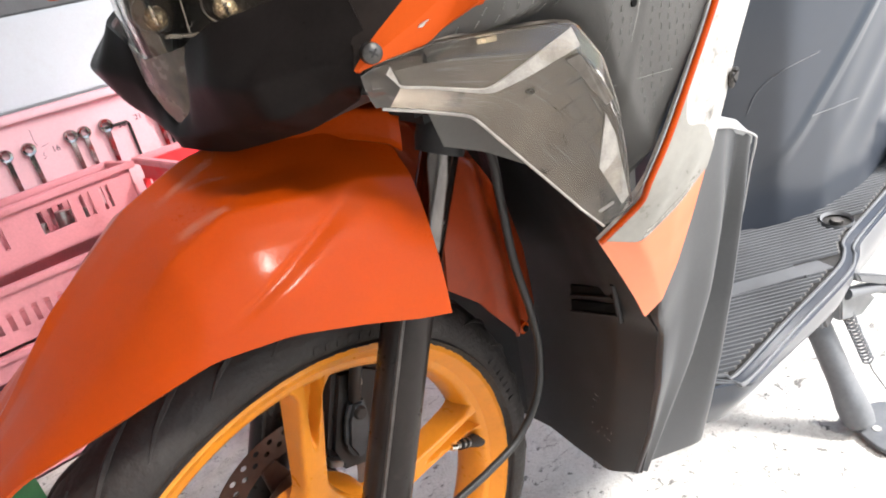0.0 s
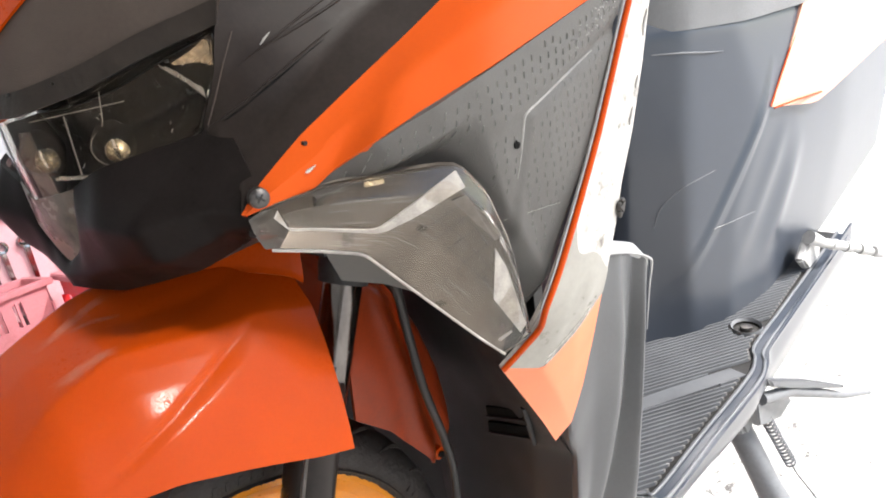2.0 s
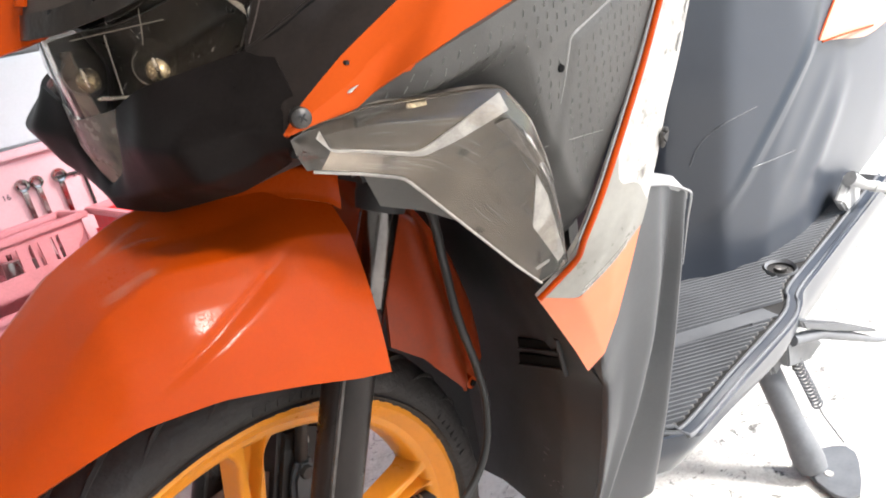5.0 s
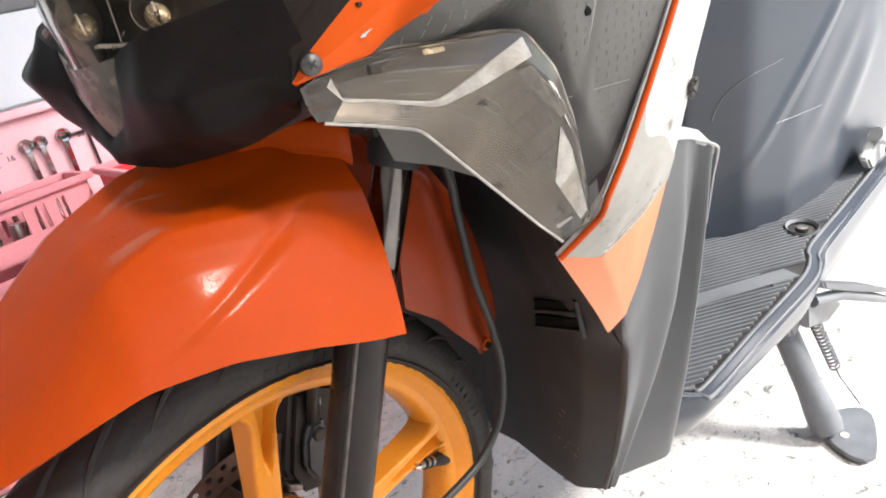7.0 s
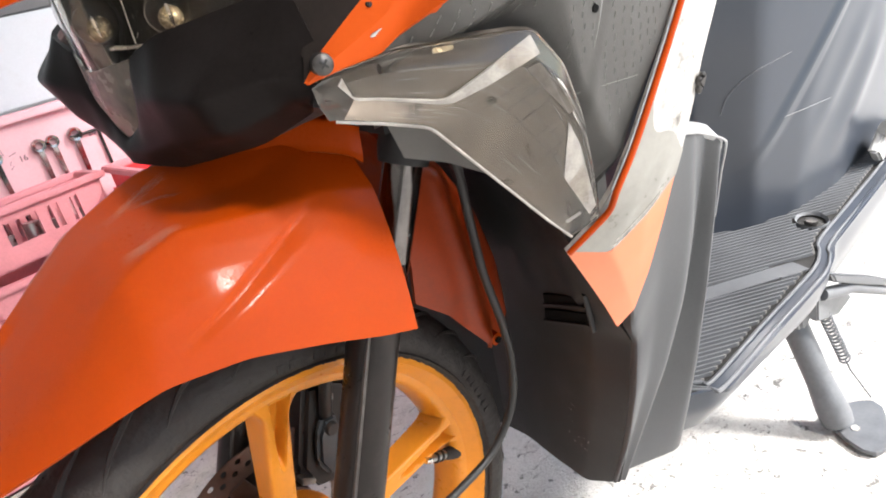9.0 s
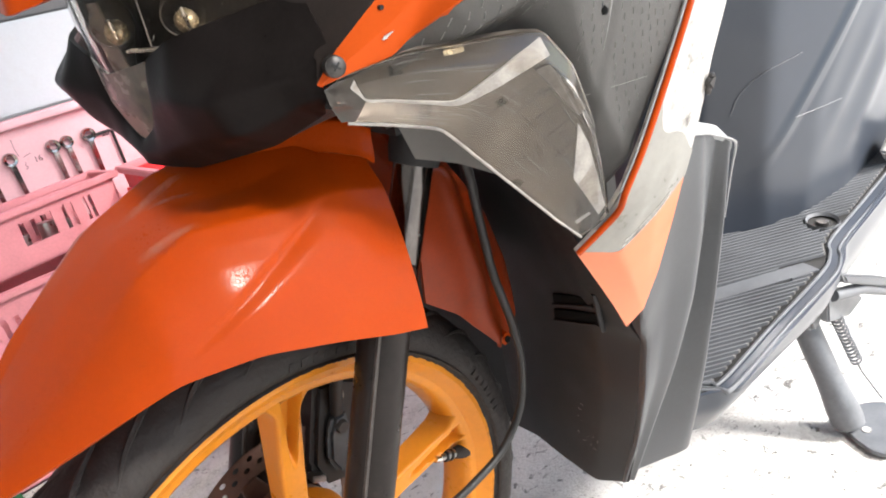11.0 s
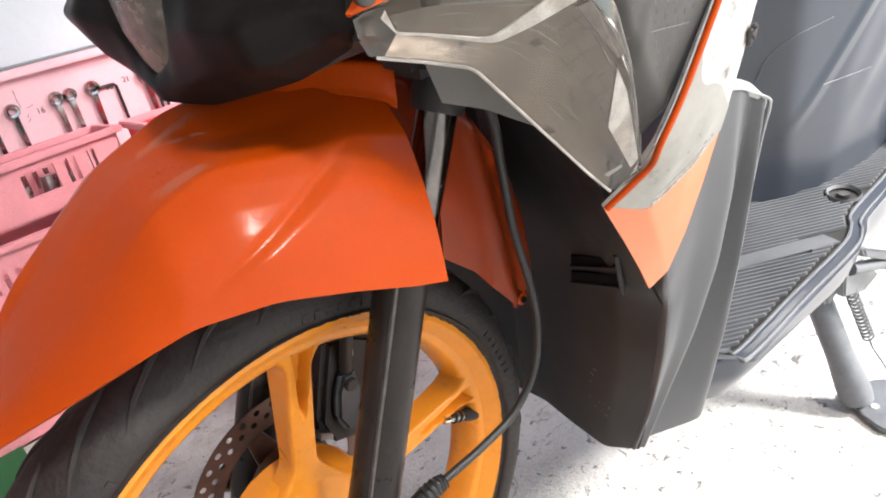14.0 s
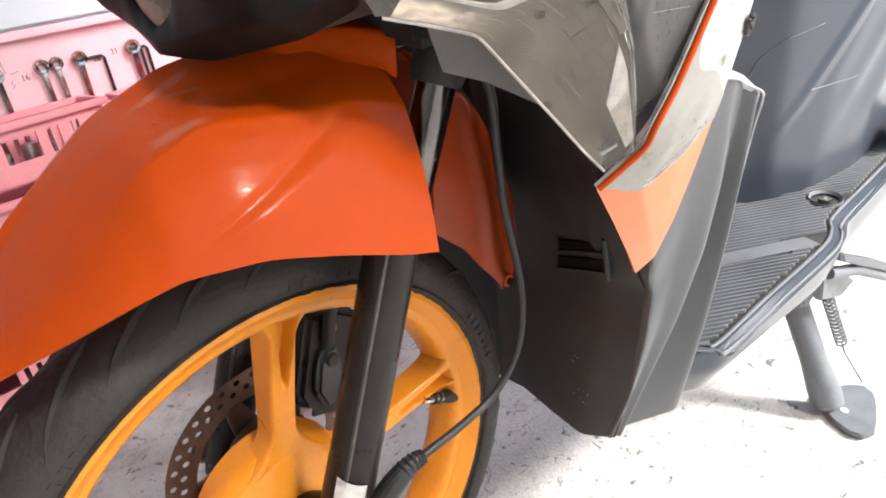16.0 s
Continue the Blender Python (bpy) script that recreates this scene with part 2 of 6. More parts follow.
def concrete(name):
    """Worn pale concrete: cloudy patches, sand grain, clusters of dark pits, long drag marks and hairline cracks."""
    m = bpy.data.materials.new(name)
    m.use_nodes = True
    n, l = m.node_tree.nodes, m.node_tree.links
    b = n["Principled BSDF"]
    co = n.new("ShaderNodeTexCoord")

    def noise_at(scale, detail, rough, low, high, stretch=None):
        t = n.new("ShaderNodeTexNoise")
        t.inputs["Scale"].default_value, t.inputs["Detail"].default_value, t.inputs["Roughness"].default_value = scale, detail, rough
        t.inputs["Distortion"].default_value = 0.4
        if stretch:
            mp = n.new("ShaderNodeMapping")
            mp.inputs["Rotation"].default_value, mp.inputs["Scale"].default_value = (0, 0, radians(28)), stretch
            l.new(co.outputs["Object"], mp.inputs["Vector"])
            l.new(mp.outputs[0], t.inputs["Vector"])
        else:
            l.new(co.outputs["Object"], t.inputs["Vector"])
        r = n.new("ShaderNodeMapRange")
        r.inputs["From Min"].default_value, r.inputs["From Max"].default_value = low, high
        l.new(t.outputs["Fac"], r.inputs["Value"])
        return r.outputs[0]

    def blend(fac, first, second, most):
        k = n.new("ShaderNodeMath")
        k.operation = "MULTIPLY"
        l.new(fac, k.inputs[0])
        k.inputs[1].default_value = most
        x = n.new("ShaderNodeMixRGB")
        l.new(k.outputs[0], x.inputs[0])
        for i, c in ((1, first), (2, second)):
            if isinstance(c, tuple):
                x.inputs[i].default_value = (*c, 1)
            else:
                l.new(c, x.inputs[i])
        return x.outputs[0]

    cloud, patch = noise_at(6, 6, 0.6, 0.38, 0.64), noise_at(21, 8, 0.7, 0.50, 0.62)
    grain, pits = noise_at(240, 3, 0.6, 0.35, 0.75), noise_at(62, 7, 0.72, 0.588, 0.640)
    drags = noise_at(34, 6, 0.7, 0.620, 0.660, (1, 5, 1))
    crack = n.new("ShaderNodeTexVoronoi")
    crack.feature = "DISTANCE_TO_EDGE"
    crack.inputs["Scale"].default_value = 2.6
    bend = n.new("ShaderNodeTexNoise")
    bend.inputs["Scale"].default_value, bend.inputs["Detail"].default_value = 9.0, 6.0
    l.new(co.outputs["Object"], bend.inputs["Vector"])
    add = n.new("ShaderNodeMixRGB")
    add.inputs[0].default_value = 0.16
    l.new(co.outputs["Object"], add.inputs[1])
    l.new(bend.outputs["Color"], add.inputs[2])
    l.new(add.outputs[0], crack.inputs["Vector"])
    cr = n.new("ShaderNodeMapRange")
    cr.inputs["From Min"].default_value, cr.inputs["From Max"].default_value = 0.006, 0.0
    l.new(crack.outputs["Distance"], cr.inputs["Value"])
    colour = blend(cloud, (0.60, 0.585, 0.56), (0.43, 0.415, 0.39), 1.0)
    colour = blend(patch, colour, (0.33, 0.32, 0.305), 0.7)
    colour = blend(grain, colour, (0.72, 0.71, 0.69), 0.35)
    colour = blend(drags, colour, (0.20, 0.19, 0.18), 0.7)
    colour = blend(pits, colour, (0.10, 0.095, 0.09), 0.85)
    colour = blend(cr.outputs[0], colour, (0.12, 0.115, 0.11), 0.6)
    l.new(colour, b.inputs["Base Color"])
    b.inputs["Roughness"].default_value = 0.85
    low = n.new("ShaderNodeMath")
    low.operation = "SUBTRACT"
    l.new(grain, low.inputs[0])
    l.new(pits, low.inputs[1])
    bp = n.new("ShaderNodeBump")
    bp.inputs["Strength"].default_value, bp.inputs["Distance"].default_value = 0.6, 0.002
    l.new(low.outputs[0], bp.inputs["Height"])
    l.new(bp.outputs[0], b.inputs["Normal"])
    return m


CONCRETE = concrete("pale_worn_concrete")
PINK = material("pink_painted_board", (0.74, 0.43, 0.47), 0.55, vary=0.1, scale=9, stain=(0.45, 0.24, 0.25), stain_amount=0.4, stain_scale=16)
RED_CRATE = material("faded_red_crate_plastic", (0.66, 0.25, 0.28), 0.5, vary=0.16, scale=12, stain=(0.4, 0.1, 0.1), stain_amount=0.5, stain_scale=10)
WHITE_WALL = material("white_wall_paint", (0.50, 0.53, 0.56), 0.7, vary=0.07, scale=5, stain=(0.45, 0.46, 0.46), stain_amount=0.35, stain_scale=22)
DIM_WALL = material("unseen_wall_grey", (0.52, 0.505, 0.49), 0.75, vary=0.2, scale=3)
DARK_SHELF = material("dark_grey_shelf", (0.10, 0.10, 0.105), 0.6, vary=0.2, scale=20)
RED_TRAY = material("bright_red_plastic", (0.72, 0.03, 0.035), 0.4, vary=0.1, scale=40)
GREEN = material("green_mat", (0.02, 0.13, 0.045), 0.7, vary=0.2, scale=60, bump=0.3, bump_scale=400)
INK = material("black_marker_ink", (0.03, 0.02, 0.03), 0.6)
SEAT_VINYL = material("black_seat_vinyl", (0.17, 0.175, 0.185), 0.45, bump=0.35, bump_scale=900)
CEILING_PAINT = material("pale_bounce_roof_sheet", (0.42, 0.41, 0.40), 0.7, vary=0.2, scale=3)


# ---- mesh helpers ----
def soft(poly, n, k=0):
    """n points evenly along a bent line, its corners rounded off k times."""
    p = np.array(poly, float)
    d = np.r_[0, np.cumsum(np.linalg.norm(np.diff(p, axis=0), axis=1))]
    s = np.linspace(0, d[-1], n)
    q = np.stack([np.interp(s, d, p[:, i]) for i in range(p.shape[1])], 1)
    for _ in range(k):
        q[1:-1] = 0.5 * q[1:-1] + 0.25 * (q[:-2] + q[2:])
    return q


def evenly(poly, n, k=0):
    """n points along a bent line, the same number on each of its straight pieces."""
    p = np.array(poly, float)
    s = np.linspace(0, len(p) - 1, n)
    q = np.stack([np.interp(s, np.arange(len(p)), p[:, i]) for i in range(p.shape[1])], 1)
    for _ in range(k):
        q[1:-1] = 0.5 * q[1:-1] + 0.25 * (q[:-2] + q[2:])
    return q


def grid_points(ribs, nu, nv, ku=2, kv=2):
    a = [evenly(r, nu, ku) for r in ribs]
    a = np.array(a)
    return np.stack([evenly(a[:, i], nv, kv) for i in range(nu)], 1)


def solid_sheet(g, thick, inward=None, shape=None):
    """A shell of the given thickness on a grid of points; it grows to the side of inward."""
    nv, nu, _ = g.shape
    if shape is not None:
        g = shape(g)
    du = np.gradient(g, axis=1)
    dv = np.gradient(g, axis=0)
    nrm = np.cross(du, dv)
    nrm /= np.linalg.norm(nrm, axis=2, keepdims=True) + 1e-12
    if inward is not None and (nrm.reshape(-1, 3) @ np.array(inward, float)).sum() < 0:
        nrm = -nrm
    low = g + nrm * thick
    bm = bmesh.new()
    top = [[bm.verts.new(g[i, j]) for j in range(nu)] for i in range(nv)]
    bot = [[bm.verts.new(low[i, j]) for j in range(nu)] for i in range(nv)]
    for i in range(nv - 1):
        for j in range(nu - 1):
            bm.faces.new((top[i][j], top[i][j + 1], top[i + 1][j + 1], top[i + 1][j]))
            bm.faces.new((bot[i][j], bot[i + 1][j], bot[i + 1][j + 1], bot[i][j + 1]))
    for i in range(nv - 1):
        for j in (0, nu - 1):
            bm.faces.new((top[i][j], top[i + 1][j], bot[i + 1][j], bot[i][j]))
    for j in range(nu - 1):
        for i in (0, nv - 1):
            bm.faces.new((top[i][j], top[i][j + 1], bot[i][j + 1], bot[i][j]))
    bmesh.ops.recalc_face_normals(bm, faces=bm.faces)
    return bm


def sheet(ribs, nu=24, nv=24, thick=0.003, inward=(0, 1, 0), ku=2, kv=2, shape=None):
    return solid_sheet(grid_points(ribs, nu, nv, ku, kv), thick, inward, shape)


def curve(points, n=40):
    """Points of a smooth curve through the given ones."""
    p = np.array(points, float)
    p = np.vstack([2 * p[0] - p[1], p, 2 * p[-1] - p[-2]])
    out = []
    m = len(p) - 3
    for s in np.linspace(0, m - 1e-9, n):
        i, t = int(s), s - int(s)
        a, b, c, d = p[i:i + 4]
        out.append(0.5 * (2 * b + (c - a) * t + (2 * a - 5 * b + 4 * c - d) * t * t + (3 * b - a - 3 * c + d) * t ** 3))
    return np.array(out)


def tube(points, radius, seg=12, cap=True, bm=None):
    """A round rod along points; radius is one number or one a point."""
    p = np.array(points, float)
    r = np.full(len(p), radius) if np.isscalar(radius) else np.array(radius, float)
    bm = bm or bmesh.new()
    rings, ref = [], None
    for i in range(len(p)):
        t = Vector(p[min(i + 1, len(p) - 1)] - p[max(i - 1, 0)]).normalized()
        if ref is None:
            ref = t.orthogonal().normalized()
        ref = (ref - t * ref.dot(t)).normalized()
        side = t.cross(ref)
        rings.append([bm.verts.new(Vector(p[i]) + float(r[i]) * (math.cos(a) * ref + math.sin(a) * side))
                      for a in [2 * math.pi * k / seg for k in range(seg)]])
    for a, b in zip(rings, rings[1:]):
        for k in range(seg):
            bm.faces.new((a[k], a[(k + 1) % seg], b[(k + 1) % seg], b[k]))
    if cap:
        bm.faces.new(rings[0][::-1])
        bm.faces.new(rings[-1])
    bmesh.ops.recalc_face_normals(bm, faces=bm.faces)
    return bm


def lathe(profile, seg=72, centre=(0, 0, 0), closed=False, bm=None):
    """A body turned about an axle along y; profile: (radius, y)."""
    bm = bm or bmesh.new()
    cx, cy, cz = centre
    rings = []
    for k in range(seg):
        a = 2 * math.pi * k / seg
        rings.append([bm.verts.new((cx + r * math.cos(a), cy + y, cz + r * math.sin(a))) for r, y in profile])
    m = len(profile)
    for k in range(seg):
        a, b = rings[k], rings[(k + 1) % seg]
        for i in range(m if closed else m - 1):
            j = (i + 1) % m
            bm.faces.new((a[i], a[j], b[j], b[i]))
    bmesh.ops.recalc_face_normals(bm, faces=bm.faces)
    return bm


def slab(outline, depth, bevel=0.0, bm=None):
    """A plate: a flat outline pushed along the vector depth, its edges bevelled."""
    own = bmesh.new()
    a = [own.verts.new(p) for p in outline]
    b = [own.verts.new(Vector(p) + Vector(depth)) for p in outline]
    own.faces.new(a[::-1])
    own.faces.new(b)
    for i in range(len(a)):
        j = (i + 1) % len(a)
        own.faces.new((a[i], a[j], b[j], b[i]))
    bmesh.ops.recalc_face_normals(own, faces=own.faces)
    if bevel:
        bmesh.ops.bevel(own, geom=own.edges[:], offset=bevel, segments=2, affect="EDGES", clamp_overlap=True)
    return own


def block(lo, hi, bevel=0.0):
    (x0, y0, z0), (x1, y1, z1) = lo, hi
    return slab([(x0, y0, z0), (x1, y0, z0), (x1, y1, z0), (x0, y1, z0)], (0, 0, z1 - z0), bevel)


def join(*bms):
    out = bmesh.new()
    for b in bms:
        me = bpy.data.meshes.new("join")
        b.to_mesh(me)
        out.from_mesh(me)
        bpy.data.meshes.remove(me)
        b.free()
    return out


def ball(centre, r, scale=(1, 1, 1), seg=20):
    bm = bmesh.new()
    bmesh.ops.create_uvsphere(bm, u_segments=seg, v_segments=seg // 2, radius=r)
    for v in bm.verts:
        v.co = Vector(centre) + Vector((v.co.x * scale[0], v.co.y * scale[1], v.co.z * scale[2]))
    return bm


def mirror_y(bm):
    """The same body on the other side of the scooter as well."""
    me = bpy.data.meshes.new("mirror")
    bm.to_mesh(me)
    other = bmesh.new()
    other.from_mesh(me)
    bpy.data.meshes.remove(me)
    for v in other.verts:
        v.co.y = -v.co.y
    bmesh.ops.reverse_faces(other, faces=other.faces)
    return join(bm, other)


def pair(name, ribs, nu, nv, thick, inward, mat, parent, label="", ku=2, kv=2):
    """The same shell on the near and on the far side, a part each."""
    first = part(name, sheet(ribs, nu, nv, thick, inward, ku, kv), mat, parent, label)
    far = [[(x, -y, z) for x, y, z in r] for r in ribs]
    part(name, sheet(far, nu, nv, thick, (inward[0], -inward[1], inward[2]), ku, kv), mat, parent, label)
    return first


def part(name, bm, mat, parent=None, label="", sharp=38):
    me = bpy.data.meshes.new(name)
    bm.to_mesh(me)
    bm.free()
    me.shade_smooth()
    me.set_sharp_from_angle(angle=radians(sharp))
    me.materials.append(mat)
    ob = new(name, me)
    if parent is not None:
        ob.parent = parent
    if label:
        tagged(ob, label)
    return ob


def thing(name, label, category, m=None, group=""):
    ob = new(name)
    ob.empty_display_size = 0.05
    if m is not None:
        ob.matrix_world = m
    return tagged(ob, label, category, group)


# ---- setting ----
G = 0.0235
ground = part("ground", block((-300, -300, -0.06), (300, 300, G)), CONCRETE)
tagged(ground, "pale worn concrete workshop floor with cracks and stains", "floor", kind="structure")
wall = part("wall_back", block((-3.0, 1.36, G), (2.75, 1.5, 2.9)), WHITE_WALL)
tagged(wall, "plain white painted workshop wall behind the tool rack", "wall", kind="structure")
# Unseen side and front walls, added to hold back light and tune reflections.
wall2 = part("unseen_wall_side", block((-3.15, -3.0, G), (-3.0, 1.5, 2.9)), DIM_WALL)
tagged(wall2, "unseen dim grey side wall, added to shape the light", "wall", kind="structure")
wall3 = part("unseen_wall_front", block((-3.15, -3.15, G), (-1.6, -3.0, 2.9)), DIM_WALL)
tagged(wall3, "unseen dim grey front wall, added beside the open bay to shape the light", "wall", kind="structure")
# Unseen roof, added to keep sun off the scooter's front; pale for bounce.
roof = part("ceiling", block((-3.2, -3.15, 2.9), (1.89, 1.6, 2.96)), CEILING_PAINT)
tagged(roof, "unseen grey sheet roof, added to shade the front of the scooter", "ceiling", kind="structure")

# ---- scooter ----
scooter = thing("scooter", "orange and black motor scooter leaning on its side stand on concrete", "scooter",
                pose(0, 0, 0, 0, -4, 0) @ pose(0, 0, 0, 7, 0, 0))
AX = (0.008, 0.0, 0.2515)

# front wheel
wheel = new("front_wheel")
wheel.parent = scooter
TY = -0.012
half_tyre = [(0.184, 0.018), (0.190, 0.0240), (0.197, 0.0285), (0.204, 0.0300), (0.212, 0.0275), (0.219, 0.0215), (0.2245, 0.0125), (0.2268, 0.004)]
tyre_profile = [(r, TY - y) for r, y in half_tyre] + [(r, TY + y) for r, y in half_tyre[::-1]]
tyre = part("tyre", lathe(tyre_profile, 128, AX, True), RUBBER, wheel, "dusty black tyre with cut tread grooves")


def tread_grooves():
    """Slanting blocks of the tread, standing a little proud on both shoulders."""
    bms = []
    for k in range(30):
        for side in (-1, 1):
            a0 = 2 * math.pi * (k + (0.5 if side > 0 else 0)) / 30
            path, rad = [], []
            for s in np.linspace(0, 1, 8):
                y = side * (0.003 + 0.0245 * s)
                r = np.interp(abs(y), [0, 0.004, 0.0125, 0.0215, 0.0275], [0.2268, 0.2268, 0.2245, 0.219, 0.212]) - 0.0004
                a = a0 + 0.26 * s
                path.append((AX[0] + r * math.cos(a), TY + y, AX[2] + r * math.sin(a)))
                rad.append(0.0026 * math.sin(math.pi * (0.15 + 0.8 * s)))
            bms.append(tube(path, rad, 6))
    return join(*bms)


tagged(part("tread_pattern", tread_grooves(), RUBBER, tyre), kind="stuff")
for r, y in ((0.1935, -0.0408),):
    part("sidewall_ring", lathe([(r - 0.0012, y + 0.001), (r, y - 0.0012), (r + 0.0012, y + 0.001)], 96, AX, True), RUBBER, tyre)
for k in range(46):
    if (k // 7) % 3:
        continue
    a = radians(8 + k * 2.6)
    r0, r1 = 0.1985, 0.2045
    pts = [(AX[0] + r * math.cos(a + da), -0.0424, AX[2] + r * math.sin(a + da)) for r, da in ((r0, 0), (r1, 0), (r1, 0.018), (r0, 0.018))]
    part("sidewall_mark", slab(pts, (0, 0.003, 0)), RUBBER, tyre)
rim_profile = [(0.190, -0.0365), (0.1905, -0.033), (0.181, -0.0285), (0.172, -0.0270), (0.1685, -0.0245), (0.166, -0.016), (0.164, -0.006), (0.164, 0.006), (0.166, 0.016),
               (0.1685, 0.0245), (0.172, 0.027), (0.181, 0.0285), (0.1885, 0.030), (0.188, 0.0335), (0.184, 0.034), (0.180, 0.030), (0.176, 0.028), (0.178, 0.0), (0.176, -0.028), (0.180, -0.031), (0.186, -0.037)]
rim_profile = [(r, y if y < 0 else y * 0.35) for r, y in rim_profile]
rim = part("rim", lathe(rim_profile, 128, AX, True), RIM_PAINT, wheel, "yellow-orange painted alloy rim with chipped edge", 50)
rngw = random.Random(3)
chips = []
for k in range(90):
    a, w, h = radians(rngw.uniform(-20, 140)), rngw.uniform(0.002, 0.008) / 0.19, rngw.uniform(0.0006, 0.0022)
    ring = [(0.1902, a), (0.1902, a + w), (0.1902 - h, a + w * rngw.uniform(0.5, 0.8)), (0.1902 - h * 0.8, a + w * 0.3)]
    chips.append(slab([(AX[0] + r * math.cos(q), -0.0363 + (0.1902 - r) * 0.4, AX[2] + r * math.sin(q)) for r, q in ring], (0, -0.0006, 0)))
tagged(part("chipped_edge", join(*chips), RUBBER, rim, "black chips where the rim paint has worn off"), kind="stuff")
hub = part("hub", lathe([(0.0, -0.030), (0.026, -0.030), (0.030, -0.0275), (0.040, -0.0250), (0.050, -0.0205), (0.057, -0.0155), (0.0615, -0.009), (0.062, 0.0), (0.062, 0.014), (0.050, 0.022), (0.034, 0.030), (0.034, 0.042), (0.0, 0.042)], 64, AX), RIM_PAINT, wheel)
part("speedometer_drive", lathe([(0.0, -0.062), (0.026, -0.062), (0.0285, -0.059), (0.029, -0.038), (0.026, -0.031), (0.0, -0.031)], 40, AX), CALIPER, wheel, "grimy dark speedometer drive housing")


def spoke(angle):
    """A cast spoke: sloping walls, rounded edges, fillets into hub and rim and a wedge-shaped pocket in its outer half."""
    ca, sa = math.cos(angle), math.sin(angle)
    bm = bmesh.new()
    rows = []
    for r in np.linspace(0.046, 0.1770, 46):
        flare = 0.024 * max(0.0, (0.078 - r) / 0.032) ** 2.0 + 0.022 * max(0.0, (r - 0.150) / 0.027) ** 2.6
        wf, wb = 0.0102 + flare, 0.0108 + flare
        y0 = np.interp(r, [0.046, 0.062, 0.10, 0.15, 0.177], [-0.0190, -0.0170, -0.0190, -0.0240, -0.0272])
        uc = np.interp(r, [0.11, 0.172], [-0.0005, -0.0022])
        hw = np.interp(r, [0.112, 0.160, 0.170], [0.0014, 0.0062, 0.0072])
        deep = 0.0125 * min(1.0, max(0.0, (r - 0.111) / 0.012)) * min(1.0, max(0.0, (0.1715 - r) / 0.004))
        row = [(-wb, 0.001)]
        for u in np.linspace(-1, 1, 45):
            e = max(0.0, (abs(u) - 0.74) / 0.26)
            drop = 0.0052 * (1 - math.sqrt(max(0.0, 1 - e * e)))
            cut = min(1.0, max(0.0, (hw + 0.0008 - abs(u * wf - uc)) / 0.0016))
            row.append((u * wf, y0 + drop + deep * cut))
        row.append((wb, 0.001))
        rows.append([bm.verts.new((AX[0] + r * ca - u * sa, y, AX[2] + r * sa + u * ca)) for u, y in row])
    for a, b in zip(rows, rows[1:]):
        m = len(a)
        for i in range(m):
            j = (i + 1) % m
            bm.faces.new((a[i], a[j], b[j], b[i]))
    bmesh.ops.recalc_face_normals(bm, faces=bm.faces)
    return bm


for a in (78, 150, 222, 294, 8):
    part("spoke", spoke(radians(a)), RIM_PAINT, wheel, sharp=45)


DX = (0.027, 0.0, 0.256)


def brake_disc():
    """Perforated disc, its rings of holes cut through."""
    n = 72
    bm = bmesh.new()
    cx, cz = DX[0], DX[2]
    for k in range(n):
        a0, a1 = 2 * math.pi * k / n, 2 * math.pi * (k + 1) / n
        for ri, (r0, r1) in enumerate([(0.060, 0.0665), (0.0665, 0.0745), (0.0745, 0.0825), (0.0825, 0.0845)]):
            am, rm = (a0 + a1) / 2, (r0 + r1) / 2
            hole = ri in (1, 2) and (k + ri) % 2 == 0
            outer = [(r0, a0), (r0, am), (r0, a1), (rm, a1), (r1, a1), (r1, am), (r1, a0), (rm, a0)]
            for y in (0.0450, 0.0462):
                ov = [bm.verts.new((cx + r * math.cos(a), y, cz + r * math.sin(a))) for r, a in outer]
                if hole:
                    hr = 0.0029
                    c = Vector((cx + rm * math.cos(am), y, cz + rm * math.sin(am)))
                    er = Vector((math.cos(am), 0, math.sin(am)))
                    et = Vector((-math.sin(am), 0, math.cos(am)))
                    iv = [bm.verts.new(c + hr * (math.cos(b) * er + math.sin(b) * et)) for b in [math.radians(x) for x in (225, 180, 135, 90, 45, 0, 315, 270)]]
                    for i in range(8):
                        j = (i + 1) % 8
                        bm.faces.new((ov[i], ov[j], iv[j], iv[i]))
                else:
                    bm.faces.new(ov)
    bmesh.ops.remove_doubles(bm, verts=bm.verts, dist=1e-5)
    return bm


disc = part("brake_disc", brake_disc(), DISC_STEEL, wheel, "brown rusty perforated brake disc")
for k in range(5):
    a = radians(30 + 72 * k)
    ca, sa = math.cos(a), math.sin(a)
    part("disc_arm", slab([(DX[0] + r * ca - u * sa, 0.0435, DX[2] + r * sa + u * ca) for r, u in ((0.03, -0.012), (0.062, -0.007), (0.062, 0.007), (0.03, 0.012))], (0, 0.005, 0), 0.001), DISC_STEEL, disc)
part("disc_carrier", lathe([(0.010, 0.030), (0.038, 0.034), (0.040, 0.042), (0.034, 0.049), (0.010, 0.050)], 40, DX, True), DISC_STEEL, wheel)
valve = part("valve_stem", tube([(0.166, -0.0210, 0.2495), (0.160, -0.0210, 0.2530), (0.158, -0.0215, 0.2540), (0.147, -0.0220, 0.2610)], [0.0042, 0.0040, 0.0032, 0.0032], 12), STEEL, wheel, "metal tyre valve with black base")
part("valve_cap", tube([(0.1490, -0.0222, 0.2598), (0.1440, -0.0222, 0.2630)], [0.0036, 0.0030], 12), REFLECTOR, valve, "bright metal valve cap")
for k in range(2):
    part("valve_ring", tube([(0.1545 + 0.0055 * k, -0.0213, 0.2562 - 0.0033 * k), (0.1563 + 0.0055 * k, -0.0213, 0.2551 - 0.0033 * k)], 0.0050, 12), CABLE_BLACK, valve)
